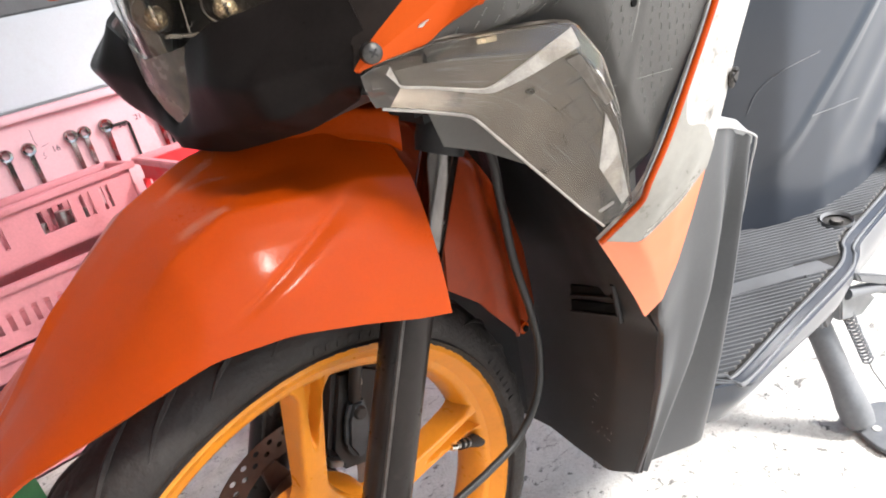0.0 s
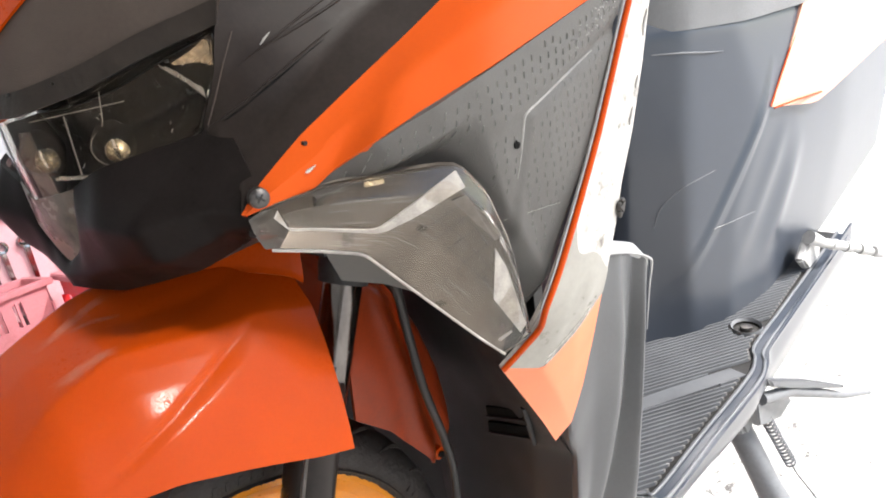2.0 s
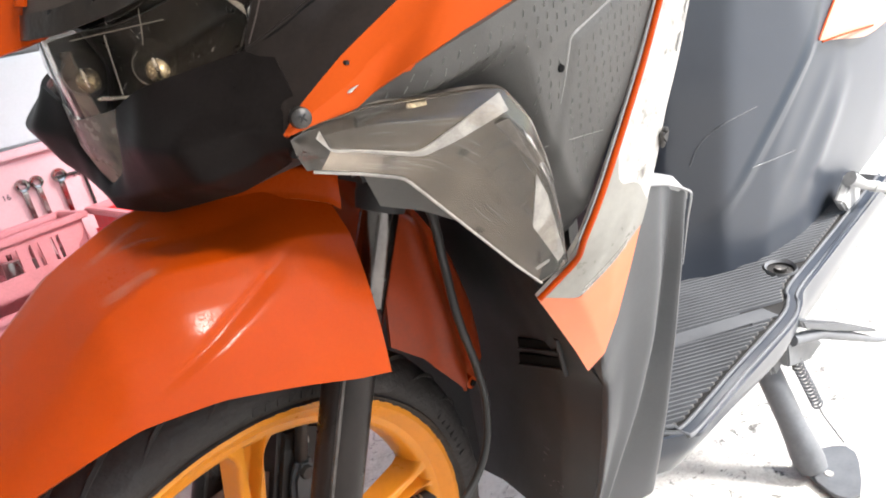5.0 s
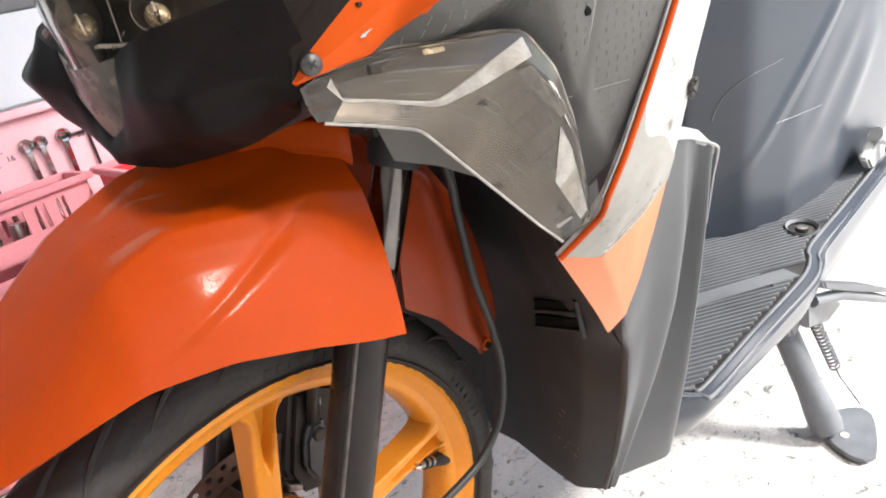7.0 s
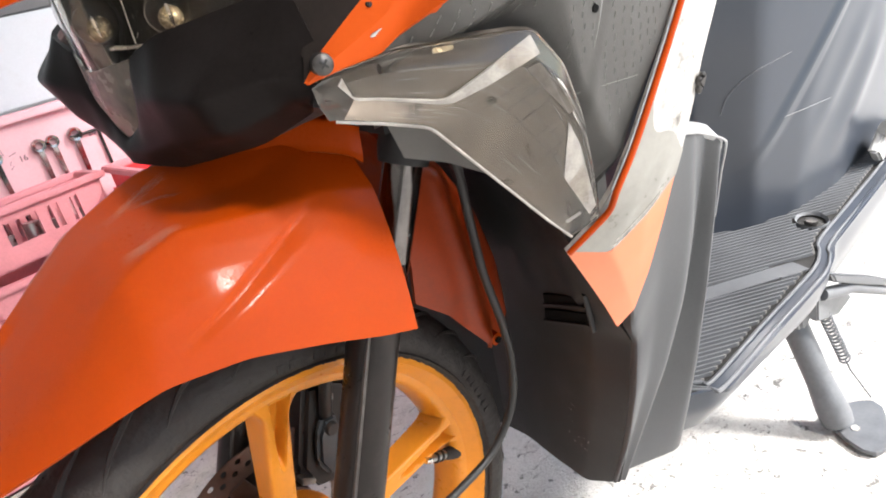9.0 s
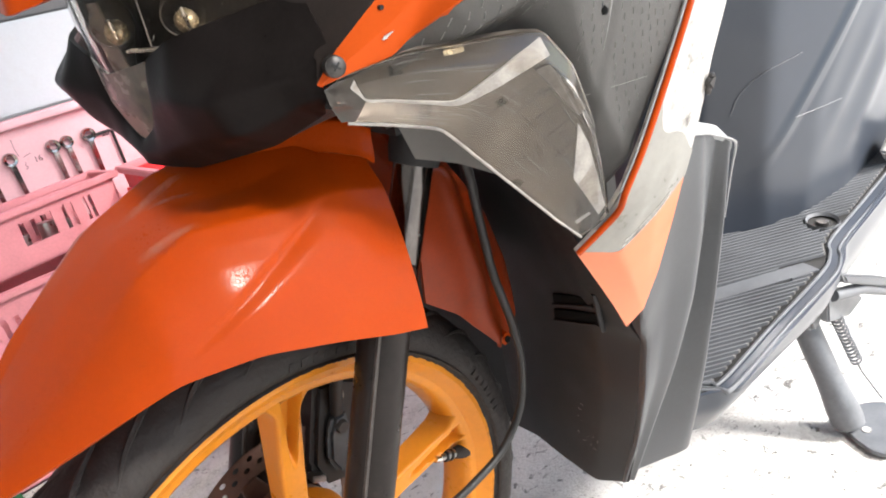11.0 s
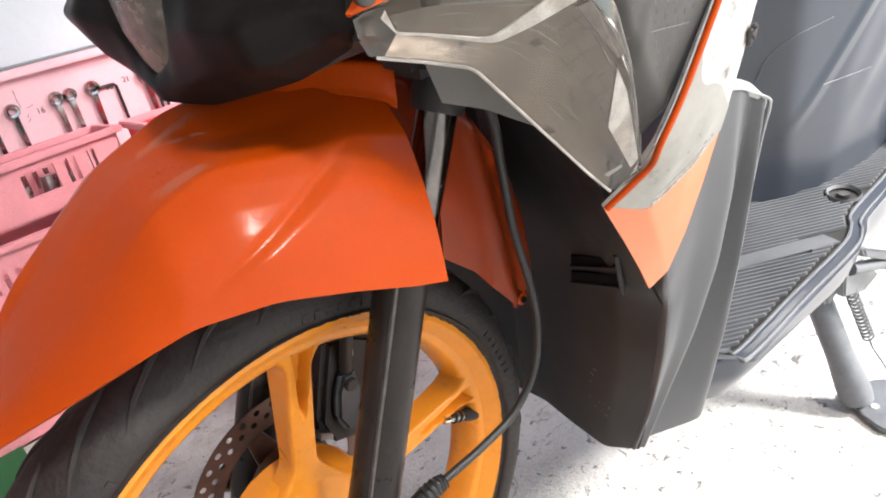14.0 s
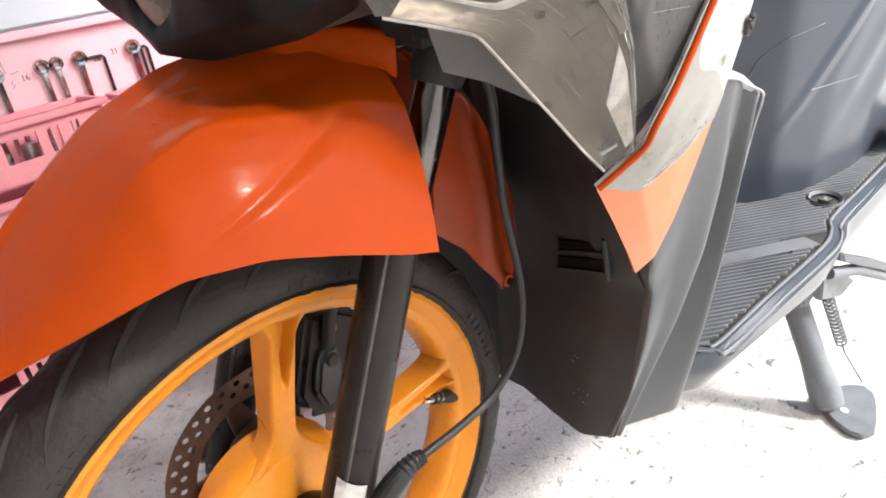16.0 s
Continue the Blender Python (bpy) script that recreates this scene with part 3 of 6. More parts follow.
part("valve_base", tube([(0.180, -0.0195, 0.2410), (0.173, -0.0205, 0.2450), (0.165, -0.0210, 0.2500)], [0.0075, 0.0065, 0.0048], 12), RUBBER, valve)
part("axle_nut", lathe([(0.0, -0.092), (0.010, -0.092), (0.011, -0.088), (0.011, -0.078), (0.0, -0.078)], 6, AX), STEEL, wheel)

# fork
RAKE = math.tan(radians(27.5))
def on_fork(z, y=-0.075, back=0.0):
    return (0.0 + RAKE * (z - 0.25) + back, y, z)


fork = new("front_fork")
fork.parent = scooter
for sy in (-1, 1):
    y = 0.075 * sy
    leg = part("fork_leg", tube([(0.029 + 0.4567 * (z - 0.30), y, z) for z in (0.235, 0.25, 0.29, 0.33, 0.47, 0.492, 0.497)], [0.017, 0.0180, 0.0180, 0.0172, 0.0168, 0.0168, 0.0155], 32), FORK_PAINT, fork, "worn black lower fork leg", 50)
    part("inner_tube", tube([on_fork(z, y) for z in (0.48, 0.575)], 0.0125, 28), DARK_CHROME, fork, "chrome fork tube, darkened for its dark reflections")
    part("dust_seal", tube([on_fork(z, y) for z in (0.547, 0.555, 0.572, 0.60)], [0.0155, 0.017, 0.0165, 0.0165], 28), BLACK_MATT, fork)
    part("fork_seam", tube([(0.029 + 0.4567 * (z - 0.30) - 0.0140, y - 0.0100, z) for z in (0.30, 0.47)], 0.0018, 8), FORK_EDGE, fork)
    part("axle_clamp", tube([(on_fork(0.252)[0], y - 0.020 * (1 if sy < 0 else -1), 0.252), (on_fork(0.252)[0], y + 0.018, 0.252)], 0.018, 24), STEEL, fork, "bare aluminium axle clamp")
label_rows = []
for z in (0.284, 0.295, 0.306, 0.3185):
    row = []
    for q in range(-160, -96, 7):
        h = z - 0.0108 * (q + 97) / 63
        row.append((0.029 + 0.4567 * (h - 0.30) + 0.0216 * math.cos(radians(q)), -0.075 + 0.0194 * math.sin(radians(q)), h))
    label_rows.append(row)
part("fork_label", sheet(label_rows, 20, 6, 0.0003, (0.7, 0.7, 0), 1, 0), WHITE_STICKER, fork, "small white label round the fork leg")
part("label_mark", slab([(0.0235, -0.0893, 0.3130), (0.0243, -0.0898, 0.3130), (0.0243, -0.0898, 0.3110), (0.0235, -0.0893, 0.3110)], (-0.0012, -0.0018, 0)), INK, fork)
part("lower_yoke", block((0.13, -0.095, 0.575), (0.205, 0.095, 0.612), 0.006), BLACK_MATT, fork)

# caliper behind the wheel
cal = part("brake_caliper", slab([(x, 0.034, z) for x, z in ((0.091, 0.362), (0.074, 0.322), (0.062, 0.292), (0.068, 0.264), (0.098, 0.250), (0.130, 0.268), (0.138, 0.335), (0.118, 0.352))], (0, 0.036, 0), 0.005), CALIPER, fork, "grimy dark brake caliper")
part("caliper_bridge", slab([(x, 0.024, z) for x, z in ((0.0921, 0.3320), (0.1044, 0.3288), (0.104, 0.300), (0.0900, 0.2720), (0.0800, 0.2760), (0.0749, 0.2944), (0.082, 0.318))], (0, 0.010, 0), 0.0035), LEVER, cal, "dark blue-grey cast bridge of the caliper")
part("caliper_bolt", lathe([(0.0, 0.020), (0.005, 0.020), (0.006, 0.022), (0.006, 0.026), (0.0, 0.026)], 12, (0.095, 0.0, 0.320)), CALIPER, cal)
part("brake_pad", slab([(0.0590, 0.030, 0.2890), (0.0700, 0.030, 0.2800), (0.0680, 0.030, 0.2740), (0.0565, 0.030, 0.2830)], (0, 0.010, 0), 0.001), STEEL, cal, "bare metal backing of the brake pad")
part("pad_spring", tube(curve([(0.104, 0.028, 0.352), (0.108, 0.028, 0.346), (0.107, 0.028, 0.340)], 10), 0.0009, 8), STEEL, cal)
part("brake_hose", tube(curve([(0.098, 0.03, 0.33), (0.105, 0.02, 0.37), (0.13, 0.01, 0.43), (0.16, 0.02, 0.52)], 24), 0.0055, 10), CABLE_BLACK, fork)

# speedometer cable
cable = part("speedometer_cable", tube(curve([(0.158, -0.085, 0.585), (0.172, -0.10, 0.548), (0.176, -0.10, 0.506), (0.179, -0.10, 0.460), (0.188, -0.10, 0.410), (0.190, -0.10, 0.372),
                                             (0.180, -0.10, 0.335), (0.153, -0.10, 0.313), (0.118, -0.10, 0.3095), (0.09, -0.10, 0.3112), (0.07, -0.0985, 0.3105)], 80), 0.0031, 12), CABLE_BLACK, fork, "thin black speedometer cable")
boot_path = curve([(0.078, -0.10, 0.3115), (0.068, -0.099, 0.312), (0.052, -0.097, 0.305), (0.025, -0.092, 0.283)], 34)
boot_r = [0.0046 + 0.0036 * min(1, i / 22) + (0.0010 if i % 3 == 0 and i < 18 else 0) for i in range(34)]
part("cable_boot", tube(boot_path, boot_r, 16), CABLE_BLACK, cable, "ribbed rubber cable boot", 20)


# front fender
def gauss(d, w):
    return np.exp(-(d / w) ** 2)


def line_dist(x, z, a, b):
    """Distance from the line through a and b in side view, and how far along it lies."""
    (ax, az), (bx, bz) = a, b
    L = math.hypot(bx - ax, bz - az)
    ux, uz = (bx - ax) / L, (bz - az) / L
    return (x - ax) * uz - (z - az) * ux, ((x - ax) * ux + (z - az) * uz) / L


def fender_shape(g):
    x, y, z = g[..., 0], g[..., 1], g[..., 2]
    d1, s1 = line_dist(x, z, (0.0923, 0.5622), (0.0019, 0.5365))
    d2, s2 = line_dist(x, z, (0.1040, 0.5525), (0.0119, 0.5316))
    fade = np.clip(s1 * 3, 0, 1) * np.clip((1.25 - s1) * 2.5, 0, 1)
    # a wedge pressed in along its upper line and rising again to its lower one
    width = np.maximum(d2 - d1, 0.004)
    wedge = np.clip(d2 / width, 0, 1) * np.clip(-d1 / 0.003, 0, 1)
    push = -0.0038 * wedge * fade + 0.0007 * gauss(d2, 0.006) * fade
    push = push + 0.0022 * gauss(np.hypot(x - 0.018, (z - 0.5415) * 1.3), 0.036)
    side = np.clip((np.abs(y) - 0.045) / 0.02, 0, 1)
    g = g.copy()
    g[..., 1] += np.sign(y) * push * side
    return g


def both(half):
    """A cross-section from the near edge over the top to the far edge."""
    return half + [(x, -y, z) for x, y, z in half[-2::-1]]


fender_lines = [
    both([(0.0985, -0.1235, 0.4780), (0.116, -0.106, 0.503), (0.120, -0.098, 0.527), (0.125, -0.080, 0.547), (0.130, -0.055, 0.570), (0.135, -0.028, 0.588), (0.138, 0, 0.594)]),
    both([(0.0800, -0.1195, 0.4845), (0.093, -0.109, 0.508), (0.097, -0.103, 0.533), (0.095, -0.079, 0.5595), (0.100, -0.050, 0.574), (0.103, -0.025, 0.589), (0.105, 0, 0.594)]),
    both([(0.0485, -0.1150, 0.5000), (0.056, -0.109, 0.522), (0.060, -0.103, 0.544), (0.061, -0.0735, 0.5635), (0.064, -0.043, 0.569), (0.064, -0.021, 0.580), (0.064, 0, 0.5875)]),
    both([(0.0105, -0.1050, 0.5145), (0.014, -0.109, 0.535), (0.021, -0.096, 0.551), (0.0180, -0.0625, 0.5720), (0.026, -0.034, 0.5750), (0.028, -0.017, 0.5800), (0.027, 0, 0.5855)]),
    both([(-0.0265, -0.0950, 0.5193), (-0.026, -0.103, 0.542), (-0.019, -0.083, 0.556), (-0.0160, -0.0620, 0.5625), (-0.012, -0.031, 0.5710), (-0.012, -0.011, 0.5725), (-0.013, 0, 0.5730)]),
    both([(-0.0522, -0.088, 0.5153), (-0.049, -0.078, 0.526), (-0.045, -0.062, 0.538), (-0.0430, -0.0550, 0.5425), (-0.041, -0.028, 0.5525), (-0.041, -0.010, 0.5555), (-0.041, 0, 0.5560)]),
    both([(-0.0773, -0.076, 0.5076), (-0.075, -0.058, 0.509), (-0.072, -0.046, 0.517), (-0.0720, -0.0460, 0.5245), (-0.070, -0.023, 0.5315), (-0.070, -0.008, 0.5340), (-0.070, 0, 0.538)]),
    both([(-0.1221, -0.055, 0.4952), (-0.120, -0.042, 0.492), (-0.117, -0.034, 0.494), (-0.1150, -0.0385, 0.4995), (-0.112, -0.018, 0.5010), (-0.111, -0.006, 0.500), (-0.110, 0, 0.501)]),
    both([(-0.180, -0.030, 0.452), (-0.179, -0.028, 0.454), (-0.178, -0.025, 0.456), (-0.177, -0.019, 0.458), (-0.176, -0.013, 0.459), (-0.176, -0.006, 0.460), (-0.176, 0, 0.460)]),
    both([(-0.225, -0.014, 0.405), (-0.224, -0.012, 0.406), (-0.224, -0.010, 0.407), (-0.223, -0.008, 0.408), (-0.223, -0.005, 0.409), (-0.222, -0.003, 0.410), (-0.222, 0, 0.410)]),
]


def flat_side(rib, bulge):
    """The side face runs nearly straight from the edge up to the crease."""
    a, b = np.array(rib[0]), np.array(rib[3])
    n = np.array((0, a[2] - b[2], b[1] - a[1]))
    n *= bulge / np.linalg.norm(n)
    return [tuple(a + (b - a) * t + n * 4 * t * (1 - t)) for t in np.arange(0, 0.99, 1 / 6)] + rib[3:7]


def steered(half):
    """A section of the turned fender: its far flank falls away more steeply than the near one."""
    return half + [(x, -0.7 * y, z + 0.28 * 0.7 * y) for x, y, z in half[-2::-1]]


fender_ribs = [steered(flat_side(r, k)) for r, k in zip(fender_lines, (0.004, 0.0035, 0.0035, 0.0035, 0.0035, 0.003, 0.002, 0.001, 0, 0))]
fender = part("front_fender", sheet(fender_ribs, 201, 161, 0.0025, (0, 0, -1), 1, 10, fender_shape), ORANGE, scooter, "glossy orange front fender with creased sides", 60)
fender_grid = fender_shape(grid_points(fender_ribs, 201, 161, 1, 10))


def fender_streak(ends, half, name):
    """A thin streaky pale patch lying on the fender between two places of it."""
    flat = fender_grid.reshape(-1, 3)
    (i0, j0), (i1, j1) = [divmod(int(np.argmin(((flat - np.array(p)) ** 2).sum(1))), 201) for p in ends]
    length = math.hypot(i1 - i0, j1 - j0)
    pi, pj = -(j1 - j0) / length, (i1 - i0) / length
    bm = bmesh.new()
    uv = bm.loops.layers.uv.new("along")
    rows = []
    for u in np.linspace(0, 1, 30):
        row = []
        for v in np.linspace(-1, 1, 9):
            i = min(159.0, max(0.0, i0 + (i1 - i0) * u + pi * v * half))
            j = min(199.0, max(0.0, j0 + (j1 - j0) * u + pj * v * half))
            a, b = int(i), int(j)
            fi, fj = i - a, j - b
            p = (fender_grid[a, b] * (1 - fi) + fender_grid[a + 1, b] * fi) * (1 - fj) + (fender_grid[a, b + 1] * (1 - fi) + fender_grid[a + 1, b + 1] * fi) * fj
            row.append((bm.verts.new(p + np.array((-0.00015, -0.00035, 0.00035))), u, (v + 1) / 2))
        rows.append(row)
    for a, b in zip(rows, rows[1:]):
        for k in range(8):
            corners = (a[k], a[k + 1], b[k + 1], b[k])
            f = bm.faces.new([c[0] for c in corners])
            for loop, c in zip(f.loops, corners):
                loop[uv].uv = (c[1], c[2])
    return part("paint_streak", bm, STREAK, fender, name)


fender_streak(((-0.014, -0.052, 0.5675), (0.028, -0.0610, 0.572)), 2.0, "pale streak along the fender")
fender_streak(((-0.006, -0.020, 0.575), (0.046, -0.010, 0.581)), 2.6, "pale streak along the fender")
fender_streak(((0.0112, -0.0197, 0.5731), (0.0428, -0.0305, 0.5724)), 1.4, "pale streak along the fender")
collar_low = [(0.0775, -0.0265, 0.5795), (0.0860, -0.0330, 0.5800), (0.0990, -0.0410, 0.5785), (0.1130, -0.0560, 0.5745), (0.1245, -0.0690, 0.5690), (0.1290, -0.0735, 0.5630)]
collar_top = [(0.0815, -0.0235, 0.5850), (0.0900, -0.0295, 0.5905), (0.1030, -0.0375, 0.5905), (0.1170, -0.0520, 0.5880), (0.1290, -0.0655, 0.5845), (0.1335, -0.0700, 0.5780)]
collar_back = [(x + 0.012, y + 0.008, z + 0.001) for x, y, z in collar_top]
part("fender_collar", mirror_y(sheet([[(x - 0.002, y - 0.001, z - 0.003) for x, y, z in collar_low], collar_low, collar_top, collar_back], 40, 30, 0.002, (0.5, 0.5, -0.3), 2, 2)), ORANGE, fender, "raised orange collar at the back of the fender", 60)
rear_fender_ribs = [
    both([(0.135, -0.078, 0.455), (0.142, -0.078, 0.500), (0.155, -0.072, 0.545), (0.165, -0.04, 0.560), (0.168, 0, 0.562)]),
    both([(0.160, -0.080, 0.429), (0.172, -0.079, 0.470), (0.188, -0.070, 0.525), (0.200, -0.04, 0.537), (0.203, 0, 0.538)]),
    both([(0.178, -0.079, 0.400), (0.195, -0.078, 0.440), (0.214, -0.068, 0.480), (0.226, -0.04, 0.492), (0.229, 0, 0.494)]),
    both([(0.189, -0.078, 0.380), (0.212, -0.076, 0.412), (0.228, -0.064, 0.434), (0.240, -0.04, 0.446), (0.243, 0, 0.448)]),
    both([(0.205, -0.076, 0.372), (0.222, -0.072, 0.388), (0.234, -0.060, 0.402), (0.246, -0.04, 0.412), (0.250, 0, 0.414)]),
]
def rear_shape(g):
    """Two pressed ribs down the side and a rounded boss at the screw."""
    x, y, z = g[..., 0], g[..., 1], g[..., 2]
    d1, _ = line_dist(x, z, (0.180, 0.520), (0.186, 0.400))
    side = np.clip((np.abs(y) - 0.05) / 0.015, 0, 1)
    g = g.copy()
    g[..., 1] += np.sign(y) * side * (0.0045 * gauss(d1, 0.007) - 0.003 * gauss(d1 + 0.018, 0.009) + 0.004 * gauss(np.hypot(x - 0.190, z - 0.392), 0.010))
    return g


rear_fender = part("rear_fender_half", sheet(rear_fender_ribs, 97, 65, 0.0025, (0, 0, -1), 2, 2, rear_shape), ORANGE_SHADED, scooter, "dirty orange rear half of the front fender, darkened for its shade")
part("fender_screw", lathe([(0.0, -0.004), (0.005, -0.003), (0.0055, 0.004), (0, 0.004)], 16, (0.196, -0.080, 0.384)), ORANGE, rear_fender)
part("screw_hole", lathe([(0.0, -0.0008), (0.0026, -0.0008), (0.0026, 0.001), (0, 0.001)], 12, (0.196, -0.0842, 0.384)), VOID, rear_fender)
part("fender_clip", block((0.118, -0.086, 0.486), (0.130, -0.07, 0.508), 0.003), BLACK_MATT, fork)

# lower front cover between the legs of the leg shield
cover_ribs = [
    [(0.190, -0.158, 0.505), (0.227, -0.168, 0.412), (0.240, -0.172, 0.384), (0.238, -0.170, 0.337), (0.246, -0.157, 0.272), (0.250, -0.143, 0.2110)],
    [(0.205, -0.130, 0.515), (0.228, -0.138, 0.415), (0.236, -0.136, 0.385), (0.238, -0.134, 0.335), (0.244, -0.122, 0.270), (0.247, -0.110, 0.1945)],
    [(0.225, -0.090, 0.52), (0.242, -0.095, 0.43), (0.248, -0.092, 0.385), (0.250, -0.090, 0.33), (0.252, -0.080, 0.27), (0.252, -0.070, 0.1965)],
    [(0.245, -0.045, 0.53), (0.254, -0.045, 0.44), (0.258, -0.045, 0.39), (0.259, -0.045, 0.33), (0.259, -0.042, 0.27), (0.258, -0.035, 0.1985)],
    [(0.255, 0, 0.53), (0.264, 0, 0.44), (0.268, 0, 0.39), (0.268, 0, 0.33), (0.267, 0, 0.27), (0.266, 0, 0.186)],
]
lower_cover = part("lower_cover", mirror_y(sheet(cover_ribs, 40, 40, 0.003, (1, 0, 0))), BLACK_MATT, scooter, "dull black lower front cover with an air vent")
vents = ([(0.2465, -0.0918, 0.3970), (0.2275, -0.1430, 0.4235), (0.2290, -0.1430, 0.4150), (0.2479, -0.0908, 0.3865)],
         [(0.2486, -0.0893, 0.3800), (0.2298, -0.1432, 0.4080), (0.2325, -0.1430, 0.3965), (0.2493, -0.0882, 0.3690)])
for quad in vents:
    quad = [(x - 0.0016, y, z) for x, y, z in quad]
    # Flat dark plate stands for the shaded opening.
    part("vent_slot", slab(quad, (0.003, 0.0004, 0)), VOID, lower_cover, "vent slot, its inner shade drawn as a dark plate")
    part("vent_slat", tube([(x - 0.0008, y, z) for x, y, z in (quad[3], quad[2])], 0.0011, 8), BLACK_MATT, lower_cover)
part("vent_frame", tube([(0.2240, -0.1465, 0.4290), (0.2300, -0.1465, 0.3930)], 0.0022, 10), BLACK_MATT, lower_cover)

rngc = random.Random(11)
for k in range(12):
    y, z = rngc.uniform(-0.118, -0.082), rngc.uniform(0.238, 0.285)
    x = 0.2453 + (y + 0.1154) * 0.17 - 0.0003
    d = rngc.uniform(0.002, 0.007)
    part("cover_scuff", tube([(x, y, z), (x + 0.0004, y + d * rngc.uniform(-1, 1), z + d * rngc.uniform(-0.6, 0.6))], 0.0002, 4), SCRATCH, lower_cover)

# leg shield side wing
wing_ribs = [
    [(0.235, -0.165, 0.470), (0.238, -0.155, 0.408), (0.250, -0.151, 0.384), (0.248, -0.148, 0.335), (0.256, -0.135, 0.274), (0.256, -0.122, 0.202)],
    [(0.226, -0.184, 0.471), (0.225, -0.181, 0.411), (0.236, -0.177, 0.388), (0.234, -0.1745, 0.339), (0.242, -0.1600, 0.274), (0.248, -0.1390, 0.2085)],
    [(0.262, -0.193, 0.535), (0.254, -0.188, 0.450), (0.252, -0.184, 0.405), (0.250, -0.176, 0.350), (0.251, -0.160, 0.285), (0.252, -0.143, 0.212)],
    [(0.283, -0.197, 0.5285), (0.279, -0.198, 0.465), (0.270, -0.195, 0.412), (0.262, -0.184, 0.352), (0.258, -0.166, 0.285), (0.254, -0.146, 0.211)],
    [(0.3090, -0.191, 0.5155), (0.3035, -0.187, 0.460), (0.2950, -0.183, 0.406), (0.2835, -0.175, 0.348), (0.272, -0.160, 0.284), (0.259, -0.143, 0.2115)],
    [(0.3115, -0.191, 0.5150), (0.3065, -0.186, 0.459), (0.2985, -0.181, 0.404), (0.288, -0.173, 0.345), (0.278, -0.157, 0.282), (0.264, -0.141, 0.2115)],
    [(0.3165, -0.198, 0.509), (0.3105, -0.198, 0.458), (0.3030, -0.196, 0.398), (0.2990, -0.190, 0.332), (0.301, -0.180, 0.268), (0.306, -0.170, 0.2175)],
    [(0.330, -0.192, 0.4965), (0.327, -0.188, 0.452), (0.319, -0.184, 0.395), (0.319, -0.178, 0.325), (0.324, -0.167, 0.260), (0.327, -0.158, 0.226)],
]
wing = pair("leg_shield_wing", wing_ribs, 50, 61, 0.004, (1, 1, 0), SHIELD, scooter, "satin charcoal side wing of the leg shield", 3, 2)
part("wing_edge", tube(curve([(0.262, -0.1935, 0.5352), (0.283, -0.1978, 0.5287), (0.3090, -0.1925, 0.5157), (0.3180, -0.1990, 0.5095), (0.3275, -0.1965, 0.5000), (0.3290, -0.1930, 0.480), (0.3270, -0.1900, 0.445)], 50), [0.0009] * 34 + list(np.linspace(0.0009, 0.0003, 16)), 8), LIT_GREY, wing, "pale edge line of the wing")
# Lip is paler than the wing for the light on its top.
part("wing_top_lip", sheet([[(0.262, -0.1932, 0.5355), (0.283, -0.1972, 0.5290), (0.309, -0.1915, 0.5160), (0.3185, -0.1985, 0.5095), (0.330, -0.1925, 0.4970)],
                            [(0.275, -0.181, 0.5385), (0.2973, -0.183, 0.5290), (0.315, -0.183, 0.5205), (0.3294, -0.183, 0.5130), (0.3335, -0.186, 0.5030)]], 16, 6, 0.003, (0, 0, -1), 1, 1), LIT_GREY, wing, "top lip in a pale lit grey")

# side panel with the pale film and the bare orange tip
red = [(0.182, -0.1680, 0.4935), (0.192, -0.178, 0.506), (0.199, -0.186, 0.517), (0.200, -0.191, 0.530), (0.214, -0.195, 0.551), (0.241, -0.196, 0.583), (0.268, -0.196, 0.615), (0.303, -0.197, 0.666), (0.33, -0.20, 0.71)]
panel_rows = [
    [(0.182, -0.1680, 0.4935), (0.2027, -0.1838, 0.4856), (0.2260, -0.1950, 0.5015), (0.2517, -0.2000, 0.5167)],
    [(0.192, -0.178, 0.506), (0.212, -0.192, 0.508), (0.236, -0.1995, 0.522), (0.2600, -0.2012, 0.5320)],
    [(0.200, -0.191, 0.530), (0.222, -0.1975, 0.533), (0.246, -0.2015, 0.545), (0.2719, -0.2020, 0.5543)],
    [(0.214, -0.195, 0.551), (0.234, -0.199, 0.556), (0.258, -0.202, 0.566), (0.2826, -0.2020, 0.5765)],
    [(0.241, -0.196, 0.583), (0.259, -0.200, 0.590), (0.280, -0.202, 0.598), (0.3010, -0.2020, 0.6039)],
    [(0.268, -0.196, 0.615), (0.284, -0.200, 0.623), (0.300, -0.2025, 0.633), (0.3180, -0.2030, 0.6419)],
    [(0.303, -0.197, 0.666), (0.312, -0.201, 0.672), (0.321, -0.204, 0.679), (0.3320, -0.2050, 0.6860)],
    [(0.33, -0.20, 0.71), (0.333, -0.203, 0.712), (0.337, -0.205, 0.712), (0.3400, -0.206, 0.712)],
]
panel_grid = grid_points(panel_rows, 25, 85, 2, 2)
panel = part("side_panel", solid_sheet(panel_grid, 0.003, (0.3, 1, 0)), WHITE_STICKER, scooter, "worn white film on the side panel edge")
